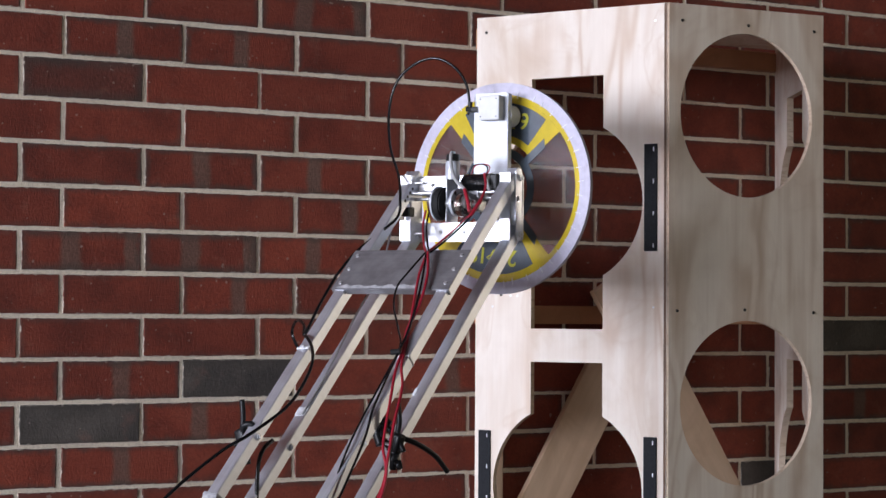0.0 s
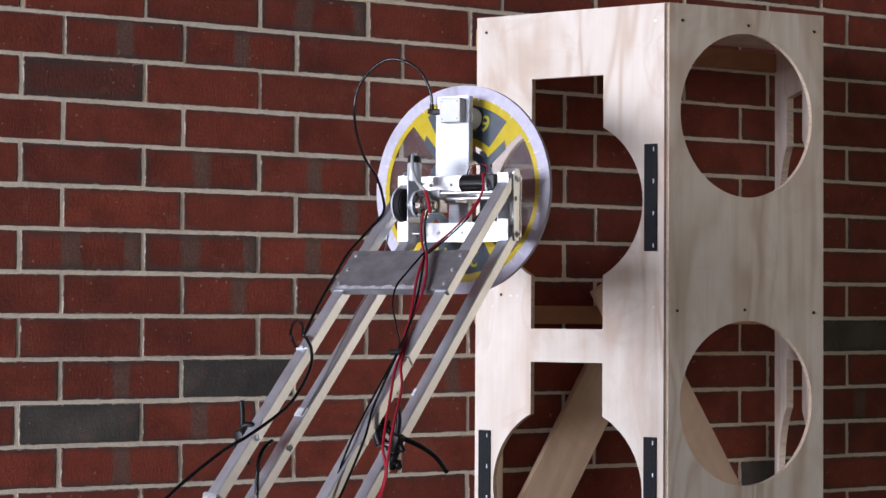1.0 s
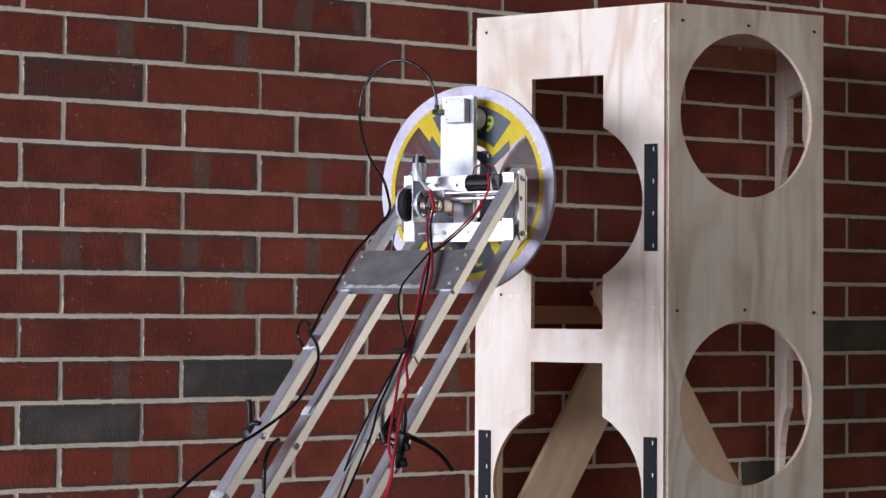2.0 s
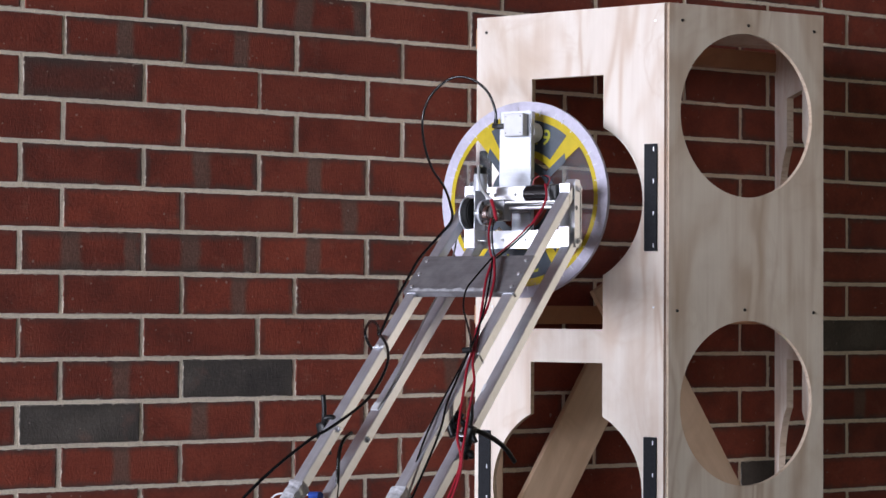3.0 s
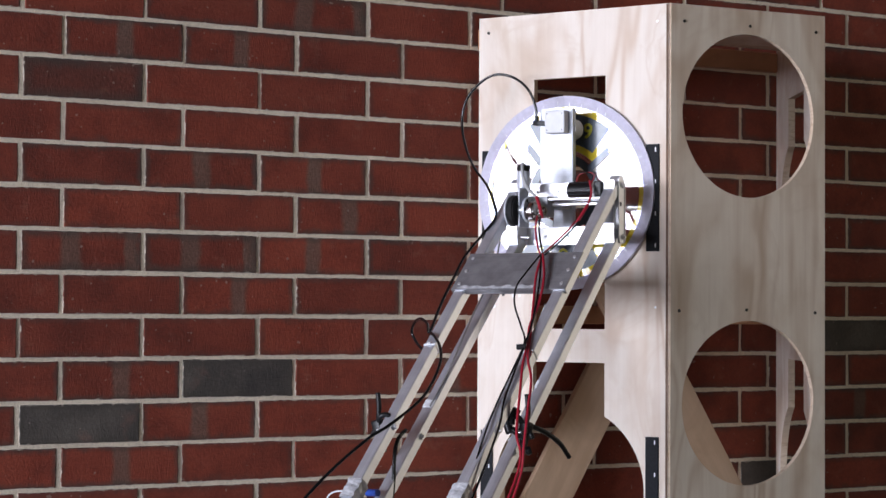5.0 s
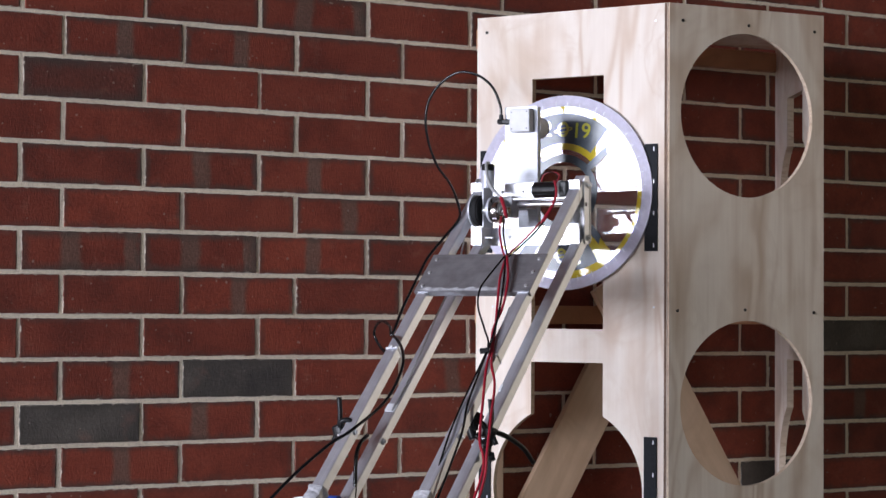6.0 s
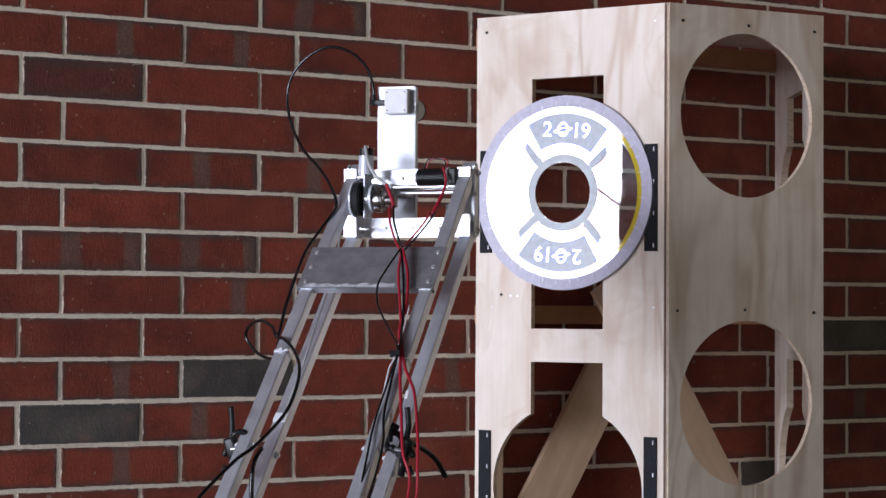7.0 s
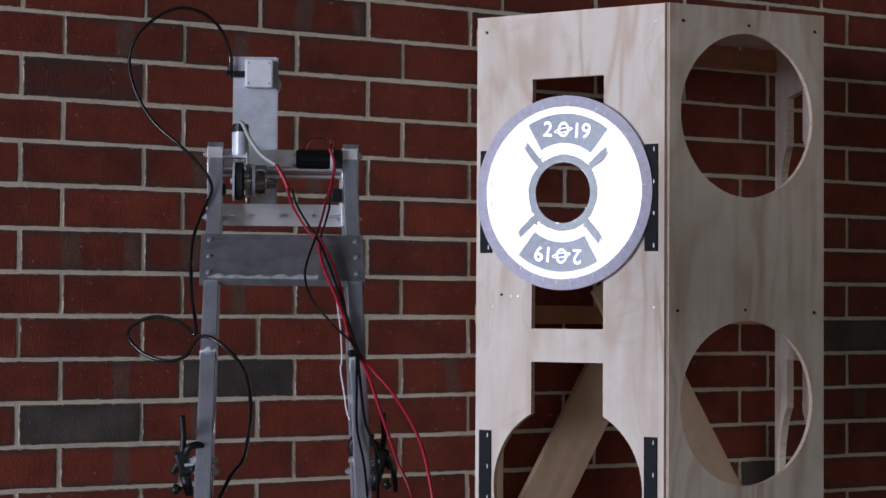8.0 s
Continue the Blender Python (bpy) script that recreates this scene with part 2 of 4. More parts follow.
M_DARK = shader("dark_dot", (0.03, 0.025, 0.02), 0.6)[0]
M_PLASTER = speckled("painted_plaster", (0.05, 0.042, 0.036), 0.8, 0.06, 3)
M_FLOOR = speckled("brown_floor", (0.075, 0.055, 0.04), 0.95, 0.3, 90)
M_CEIL = speckled("ceiling_paint", (0.08, 0.077, 0.073), 0.9, 0.05, 3)

M_CLEAR, _nt, _b = shader("clear_polycarbonate", (0.93, 0.93, 0.95), 0.03)
_b.inputs["Transmission Weight"].default_value = 1.0
_b.inputs["IOR"].default_value = 1.68
M_GREYPRINT = speckled("grey_print", (0.052, 0.068, 0.088), 0.22, 0.12, 60)
M_YELLOW = speckled("yellow_print", (0.62, 0.47, 0.03), 0.06, 0.10, 40)
M_LETTER = speckled("letter_print", (0.50, 0.48, 0.06), 0.06, 0.05, 40)
for _m in (M_YELLOW, M_LETTER):
    _m.node_tree.nodes["Principled BSDF"].inputs["Coat Weight"].default_value = 0.0
    _m.node_tree.nodes["Principled BSDF"].inputs["Specular IOR Level"].default_value = 0.90
M_GREYPRINT.node_tree.nodes["Principled BSDF"].inputs["Specular IOR Level"].default_value = 0.45
M_LOOP = speckled("white_loop_tape", (0.60, 0.57, 0.68), 0.75, 0.10, 70)
M_STAPLE = shader("white_staple", (0.80, 0.80, 0.83), 0.34, 0.15)[0]

# ---- mesh helpers ----


def link(name, bm, material, parent=None, label=""):
    me = bpy.data.meshes.new(name)
    bmesh.ops.recalc_face_normals(bm, faces=bm.faces)
    bm.to_mesh(me)
    bm.free()
    me.materials.append(material)
    ob = new(name, me)
    if parent is not None:
        ob.parent = parent
    if label:
        ob["label"] = label
    return ob


def part(name, bm, material, parent, label="", smooth=False):
    ob = link(name, bm, material, parent, label)
    if smooth:
        for p in ob.data.polygons:
            p.use_smooth = True
    return ob


def box(bm, x0, x1, y0, y1, z0, z1, bevel=0.0, m=None):
    r = bmesh.ops.create_cube(bm, size=1.0)
    vs = r["verts"]
    for v in vs:
        v.co = Vector((x0 + (v.co.x + 0.5) * (x1 - x0), y0 + (v.co.y + 0.5) * (y1 - y0), z0 + (v.co.z + 0.5) * (z1 - z0)))
    if bevel > 0:
        es = list({e for v in vs for e in v.link_edges})
        out = bmesh.ops.bevel(bm, geom=es, offset=bevel, segments=2, affect="EDGES", profile=0.6)
        vs = list({v for f in out["faces"] for v in f.verts} | {v for v in vs if v.is_valid})
    if m is not None:
        bmesh.ops.transform(bm, matrix=m, verts=vs)
    return bm


def rod(bm, p, q, r, n=20, r2=None, bevel=0.0):
    p, q = Vector(p), Vector(q)
    m = Matrix.Translation((p + q) / 2) @ (q - p).to_track_quat("Z", "Y").to_matrix().to_4x4()
    out = bmesh.ops.create_cone(bm, cap_ends=True, segments=n, radius1=r, radius2=r if r2 is None else r2, depth=(q - p).length, matrix=m)
    if bevel:
        es = [e for e in {e for v in out["verts"] for e in v.link_edges} if any(len(f.verts) > 4 for f in e.link_faces)]
        bmesh.ops.bevel(bm, geom=es, offset=bevel, segments=2, affect="EDGES")
    return bm


def smooth_path(pts, steps=8):
    P = [Vector(p) for p in pts]
    P = [2 * P[0] - P[1]] + P + [2 * P[-1] - P[-2]]
    out = []
    for i in range(1, len(P) - 2):
        a, b, c, d = P[i - 1:i + 3]
        for k in range(steps):
            t = k / steps
            out.append(0.5 * ((2 * b) + (c - a) * t + (2 * a - 5 * b + 4 * c - d) * t * t + (3 * b - a - 3 * c + d) * t ** 3))
    out.append(P[-2])
    return out


def tube(bm, pts, r, n=8, steps=8):
    path = smooth_path(pts, steps)
    rings, up = [], Vector((0.31, 0.2, 0.93))
    for i, p in enumerate(path):
        d = (path[min(i + 1, len(path) - 1)] - path[max(i - 1, 0)]).normalized()
        x = d.cross(up).normalized()
        y = d.cross(x)
        up = -y if y.dot(up) < 0 else y
        x = d.cross(up).normalized()
        rings.append([bm.verts.new(p + r * (math.cos(2 * math.pi * k / n) * x + math.sin(2 * math.pi * k / n) * up)) for k in range(n)])
    for a, b in zip(rings, rings[1:]):
        for k in range(n):
            bm.faces.new((a[k], a[(k + 1) % n], b[(k + 1) % n], b[k]))
    bm.faces.new(rings[0])
    bm.faces.new(rings[-1])
    return bm


def cut_sheet(outer, holes, y0, y1):
    """A sheet in the x-z plane with openings cut through it, from y0 to y1."""
    bm = bmesh.new()
    edges = []
    for loop in [outer] + holes:
        vs = [bm.verts.new((x, y0, z)) for x, z in loop]
        edges += [bm.edges.new((vs[i], vs[(i + 1) % len(vs)])) for i in range(len(vs))]
    bmesh.ops.triangle_fill(bm, use_beauty=True, use_dissolve=False, edges=edges, normal=(0, 1, 0))
    ext = bmesh.ops.extrude_face_region(bm, geom=bm.faces[:])
    for v in (g for g in ext["geom"] if isinstance(g, bmesh.types.BMVert)):
        v.co.y = y1
    return bm


def circle(x, z, r, n=72):
    return [(x + r * math.cos(2 * math.pi * k / n), z + r * math.sin(2 * math.pi * k / n)) for k in range(n)]


def sector(r0, r1, a0, a1, n=24, centre=(0, 0)):
    """A ring's segment between two angles from straight up, clockwise, degrees."""
    A = [radians(a0 + (a1 - a0) * k / n) for k in range(n + 1)]
    return [(centre[0] + r1 * math.sin(a), centre[1] + r1 * math.cos(a)) for a in A] + [(centre[0] + r0 * math.sin(a), centre[1] + r0 * math.cos(a)) for a in reversed(A)]


def empty(name, label, category, group=""):
    return tagged(new(name), label, category, group)


# ---- the room ----


def slab(name, corners, material, label, category):
    """A wall or floor of some thickness: two opposite corners in the room's axes."""
    (a0, b0, z0), (a1, b1, z1) = corners
    bm = bmesh.new()
    box(bm, a0, a1, -b1, -b0, z0, z1)
    ob = link(name, bm, material)
    ob.matrix_world = WALL
    return tagged(ob, label, category, kind="structure")


def pierced_wall(name, along, across, top, cutout, label):
    """A wall of 0.2 m with one opening through it."""
    s0, s1 = along
    w0, w1, z0, z1 = cutout
    bm = cut_sheet([(s0, 0), (s1, 0), (s1, top), (s0, top)], [[(w0, z0), (w1, z0), (w1, z1), (w0, z1)]], 0, 0.2)
    ob = link(name, bm, M_PLASTER)
    ob.matrix_world = WALL @ across
    return tagged(ob, label, "wall", kind="structure")


slab("floor", ((ROOM_A0 - 0.2, -0.2, -0.1), (ROOM_A1 + 0.2, ROOM_B1 + 0.2, 0.0)), M_FLOOR, "brown hall floor", "floor")
slab("ceiling", ((ROOM_A0 - 0.2, -0.2, ROOM_H), (ROOM_A1 + 0.2, ROOM_B1 + 0.2, ROOM_H + 0.1)), M_CEIL, "plain dark painted ceiling", "ceiling")
# east and south openings are added for fill light; the west one is the window
pierced_wall("wall_east", (0.0, ROOM_B1), Matrix.Translation((ROOM_A1, 0, 0)) @ Matrix.Rotation(radians(-90), 4, "Z"), ROOM_H, FILL3, "plain plaster wall with an added far opening for fill light")
pierced_wall("wall_west", (0.0, ROOM_B1), Matrix.Translation((ROOM_A0, 0, 0)) @ Matrix.Rotation(radians(-90), 4, "Z") @ Matrix.Translation((0, -0.2, 0)), ROOM_H, WIN1, "plain plaster wall with a large window")
pierced_wall("wall_south", (ROOM_A0, ROOM_A1), Matrix.Translation((0, -ROOM_B1 - 0.2, 0)), ROOM_H, FILL2, "plain plaster wall with an added long opening for fill light")

# ---- the plywood goal tower ----
CORNER = Vector((0.5447, 4.7131, 0))
YAW_F, YAW_S, YAW_R = -0.5500, 0.5031, radians(91.4)
TOP = 2.384
LEVELS = (1.905, 1.194, 0.483)
PORTS = (2.121, 1.410, 0.699)


def hatch_opening(x, zc):
    """A round opening with a slot above and below it."""
    w, r = 0.1005, 0.208
    d = math.sqrt(r * r - w * w)
    t = math.atan2(w, d)
    pts = [(x - w, zc - 0.315), (x + w, zc - 0.315)]
    n = 40
    pts += [(x + r * math.sin(math.pi - t - (math.pi - 2 * t) * k / n), zc + r * math.cos(math.pi - t - (math.pi - 2 * t) * k / n)) for k in range(n + 1)]
    pts += [(x + w, zc + 0.313), (x - w, zc + 0.313)]
    pts += [(x - r * math.sin(t + (math.pi - 2 * t) * k / n), zc + r * math.cos(t + (math.pi - 2 * t) * k / n)) for k in range(n + 1)]
    return pts


def screws(parent, spots, y, material=None):
    for x, z in spots:
        bm = bmesh.new()
        rod(bm, (0, 0.002, 0), (0, -0.0015, 0), 0.0027 if material else 0.0040, 10)
        part("screw", bm, material or M_DARK, parent).location = (x, y, z)


def bare_edges(board):
    """The sawn edges of a sheet show its darker plies."""
    board.data.materials.append(M_PLY_EDGE)
    for p in board.data.polygons:
        p.material_index = 0 if abs(p.normal.y) > 0.5 else 1


def build_tower():
    tower = empty("goal_tower", "pale plywood goal tower with round ports and slotted hatch openings", "plywood tower")
    tower.location = CORNER
    # front panel, s from -0.54 to 0
    bm = cut_sheet([(-0.540, 0.02), (-0.005, 0.02), (-0.005, TOP), (-0.540, TOP)], [hatch_opening(-0.278, z) for z in LEVELS], 0, 0.018)
    front = part("hatch_panel_board", bm, M_PLY, tower)
    bare_edges(front)
    front.rotation_euler.z = YAW_F
    for zc in LEVELS:
        for x0 in (-0.527, -0.064):
            bm = bmesh.new()
            box(bm, x0, x0 + 0.034, -0.005, 0.0, zc - 0.124, zc + 0.137, 0.001)
            strip = part("hook_strip", bm, M_FASTENER, front, "black hook fastener strip")
            for k in range(4):
                bm = bmesh.new()
                box(bm, x0 + 0.0245, x0 + 0.0265, -0.0062, -0.0045, zc - 0.115 + 0.078 * k, zc - 0.105 + 0.078 * k)
                part("staple", bm, M_STAPLE, strip)
    screws(front, [(-0.512, 2.345), (-0.465, 1.675)], 0)
    screws(front, [(-0.437, 1.672), (-0.418, 1.672), (-0.49, 1.645), (-0.037, 2.342), (-0.04, 1.645)], 0, M_STAPLE)
    # the corner gap's darkness is drawn as a thin brown strip
    bm = bmesh.new()
    box(bm, -0.0125, -0.0065, -0.0012, 0.002, 0.02, TOP - 0.001)
    part("seam", bm, M_SEAM, front, "dark strip drawn over the corner gap")
    # port panel
    bm = cut_sheet([(0.0, 0.02), (0.477, 0.02), (0.477, TOP + 0.004), (0.0, TOP)], [circle(0.237, z, 0.2032, 80) for z in PORTS], 0, 0.0125)
    side = part("port_board", bm, M_PLY_WARM_LIT, tower)
    bare_edges(side)
    side.rotation_euler.z = YAW_S
    screws(side, [(0.039, 2.343), (0.239, 2.345), (0.447, 2.345), (0.025, 1.637), (0.229, 1.640), (0.445, 1.634)], 0)
    # far hatch panel, seen from inside through the ports
    bm = cut_sheet([(0.0, 0.02), (0.54, 0.02), (0.54, TOP), (0.0, TOP)], [hatch_opening(0.272, z) for z in LEVELS], 0.0, 0.018)
    far = part("hatch_panel_board", bm, M_PLY, tower)
    bare_edges(far)
    far.location = (0.477 * math.cos(YAW_S), 0.477 * math.sin(YAW_S), 0)
    far.rotation_euler.z = YAW_R
    # beams along the back
    back = Vector((-0.4635, 0.2842, 0))
    for z0, z1 in ((2.310, 2.362), (1.600, 1.648), (0.89, 0.94)):
        bm = bmesh.new()
        box(bm, 0.02, 1.03, 0.0, 0.036, z0, z1, 0.003)
        beam = part("cross_beam", bm, M_BEAM, tower, "brown pine cross beam")
        beam.location, beam.rotation_euler.z = back, YAW_S
    # unseen upright against the brick wall and top sheet, added to keep light out
    bm = bmesh.new()
    box(bm, 0.070, 0.110, 0.037, 0.052, 0.02, TOP - 0.03, 0.002)
    box(bm, 0.070, 0.110, 0.001, 0.036, 0.02, 0.88, 0.002)
    post = part("blocking_post", bm, M_BRACE, tower)
    post.location, post.rotation_euler.z = back, YAW_S
    corner_a = Vector((0.477 * math.cos(YAW_S), 0.477 * math.sin(YAW_S)))
    plan = [(0.0, 0.022), (corner_a.x - 0.012, corner_a.y + 0.016), (corner_a.x - 0.030, corner_a.y + 0.50), (back.x + 0.022, back.y + 0.006)]
    bm = bmesh.new()
    low = [bm.verts.new((x, y, TOP - 0.018)) for x, y in plan]
    high = [bm.verts.new((x, y, TOP - 0.004)) for x, y in plan]
    bm.faces.new(low)
    bm.faces.new(high)
    for k in range(4):
        bm.faces.new((low[k], low[(k + 1) % 4], high[(k + 1) % 4], high[k]))
    part("blocking_lid", bm, M_PLY, tower, "unseen plywood top sheet added to block light")
    # two leaning braces that meet behind the corner
    for foot, head, width in (((-0.002, 0.80), (0.547, 1.72), 0.134), ((0.965, 0.80), (0.393, 1.72), 0.134)):
        f, h = Vector((foot[0], 0, foot[1])), Vector((head[0], 0, head[1]))
        length = (h - f).length
        bm = bmesh.new()
        lean = math.atan2(h.x - f.x, h.z - f.z)
        box(bm, -width / 2, width / 2, -0.02 - 0.021 * (foot[0] > 0.5), -0.021 * (foot[0] > 0.5), 0.0, length, 0.002)
        brace = part("brace", bm, M_BRACE, tower, "leaning plywood brace")
        brace.matrix_local = Matrix.Translation(back) @ Matrix.Rotation(YAW_S, 4, "Z") @ Matrix.Translation(f) @ Matrix.Rotation(lean, 4, "Y")
    return tower


# ---- the round hatch panel ----


def build_hatch():
    hatch = empty("hatch_disc", "clear round hatch disc printed grey and yellow with 2019", "game disc")
    R, HOLE = 0.2415, 0.0755
    bm = cut_sheet(circle(0, 0, R, 96), [circle(0, 0, HOLE, 64)], 0.0, 0.0048)
    sheet = part("sheet", bm, M_CLEAR, hatch, "clear glossy polycarbonate")
    sheet.visible_shadow = False

    def printed(name, outer, holes, mat, lift, label=""):
        return part(name, cut_sheet(outer, holes, -lift, -lift + 0.0004), mat, hatch, label)

    printed("rim_tape", circle(0, 0, R + 0.0004, 96), [circle(0, 0, 0.2150, 96)], M_LOOP, 0.0006, "white loop tape rim")
    bm = bmesh.new()
    n = 96
    for r0, r1 in ((R + 0.0006, R - 0.02),):
        rings = []
        for rr, y in ((r0, 0.0), (r0, 0.010), (r1, 0.010), (r1, 0.0052), (R + 0.0002, 0.0052), (R + 0.0002, 0.0)):
            rings.append([bm.verts.new((rr * math.cos(2 * math.pi * k / n), y, rr * math.sin(2 * math.pi * k / n))) for k in range(n)])
        for a, b in zip(rings, rings[1:] + rings[:1]):
            for k in range(n):
                bm.faces.new((a[k], a[(k + 1) % n], b[(k + 1) % n], b[k]))
    part("loop_backing", bm, M_LOOP, hatch, "white loop tape on the back")
    printed("yellow_ring", circle(0, 0, 0.2149, 96), [circle(0, 0, 0.2035, 96)], M_YELLOW, 0.0006, "yellow printed ring")
    printed("hub_ring", circle(0, 0, 0.0955, 72), [circle(0, 0, HOLE + 0.0004, 64)], M_GREYPRINT, 0.0006, "grey printed hub")
    for turn in (0, 180):
        printed("yellow_field", sector(0.107, 0.2034, turn - 47, turn + 47), [], M_YELLOW, 0.0006, "yellow printed field")
        printed("grey_field", sector(0.123, 0.197, turn - 34, turn + 34), [], M_GREYPRINT, 0.0012, "grey printed field")
        for s in (-1, 1):
            a = radians(turn + s * 45.5)
            d, e = Vector((math.sin(a), math.cos(a))), Vector((math.cos(a), -math.sin(a))) * s
            w = 0.0092
            pts = [d * 0.094 - e * w, d * 0.163 - e * w, d * 0.152 + e * w, d * 0.094 + e * w]
            printed("grey_arm", [tuple(p) for p in pts], [], M_GREYPRINT, 0.0014, "grey printed arm")
        # the year
        for text, x in (("2", -0.0535), ("1", 0.0265), ("9", 0.0525)):
            cu = bpy.data.curves.new("figure", "FONT")
            cu.body, cu.size, cu.align_x, cu.offset = text, 0.052, "CENTER", 0.0008
            tmp = new("figure", cu)
            dg = bpy.context.evaluated_depsgraph_get()
            me = bpy.data.meshes.new_from_object(tmp.evaluated_get(dg))
            bpy.data.objects.remove(tmp)
            me.materials.append(M_LETTER)
            fig = new("figure", me)
            fig.parent = hatch
            fig.matrix_local = Matrix.Rotation(radians(turn), 4, "Y") @ Matrix.Translation((x, -0.0022, 0.1385)) @ Matrix.Rotation(radians(90), 4, "X")
        ring = [(0.0155 * math.cos(t), 0.019 * math.sin(t)) for t in [2 * math.pi * k / 32 for k in range(32)]]
        hole = [(0.0095 * math.cos(t), 0.0125 * math.sin(t)) for t in [2 * math.pi * k / 32 for k in range(32)]]
        o = part("figure", cut_sheet(ring, [hole], -0.0022, -0.0018), M_LETTER, hatch)
        o.matrix_local = Matrix.Rotation(radians(turn), 4, "Y") @ Matrix.Translation((-0.0105, 0, 0.157))
        ring = [(0.026 * math.cos(t), 0.0065 * math.sin(t)) for t in [2 * math.pi * k / 32 for k in range(32)]]
        hole = [(0.023 * math.cos(t), 0.0035 * math.sin(t)) for t in [2 * math.pi * k / 32 for k in range(32)]]
        o = part("figure_ring", cut_sheet(ring, [hole], -0.0026, -0.0023), M_LETTER, hatch)
        o.matrix_local = Matrix.Rotation(radians(turn), 4, "Y") @ Matrix.Translation((-0.0105, 0, 0.155)) @ Matrix.Rotation(radians(-12), 4, "Y")
    rnd = random.Random(4)
    for k in range(40):
        a = 2 * math.pi * (k + rnd.uniform(-0.2, 0.2)) / 40
        r = 0.2190 + rnd.uniform(-0.003, 0.003)
        bm = bmesh.new()
        box(bm, -0.0006, 0.0006, -0.0024, -0.0008, -0.0070, 0.0070)
        st = part("staple", bm, M_STAPLE, hatch)
        st.matrix_local = Matrix.Rotation(a, 4, "Y") @ Matrix.Translation((0, 0, r)) @ Matrix.Rotation(rnd.uniform(-0.15, 0.15), 4, "Y")
    return hatch


# ---- the robot's lifting arm ----


def hollow_bar(length, w, h, wall=0.003):
    """A square tube that runs back from the origin along -y."""
    bm = bmesh.new()
    ring = []
    for y in (0.0, -length):
        for k in (0.0, wall):
            ring.append([bm.verts.new((sx * (w / 2 - k), y, sz * (h / 2 - k))) for sx, sz in ((-1, -1), (1, -1), (1, 1), (-1, 1))])
    o0, i0, o1, i1 = ring
    for a, b in ((o0, o1), (i1, i0), (i0, o0), (o1, i1)):
        for k in range(4):
            bm.faces.new((a[k], a[(k + 1) % 4], b[(k + 1) % 4], b[k]))
    es = [e for e in bm.edges if abs(e.verts[0].co.y - e.verts[1].co.y) > length / 2 and max(abs(e.verts[0].co.x) - w / 2, -1) > -1e-6]
    bmesh.ops.bevel(bm, geom=es, offset=0.0015, segments=2, affect="EDGES")
    return bm


def bolt(parent, p, d, r=0.006, mat=None):
    bm = bmesh.new()
    p, d = Vector(p), Vector(d).normalized()
    rod(bm, p, p + d * 0.005, r, 6)
    rod(bm, p + d * 0.005, p + d * 0.009, r * 0.55, 10)
    return part("bolt", bm, mat or M_STEEL, parent)


SLOPE = radians(43.4)
HEAD_IN = 0.023


def headward(pts):
    """Carries the upper end of a wire along with the head."""
    return [(x, y + HEAD_IN * min(1.0, max(0.0, (y + 0.20) / 0.12)), z) for x, y, z in pts]


def laid(pts):
    """Lifts the lower run of a wire so that it lies on the bars."""
    out = []
    for x, y, z in pts:
        k = min(1.0, max(0.0, (-0.36 - y) / 0.14))
        out.append((x, y, z + 0.030 * k * k * (3 - 2 * k)))
    return out


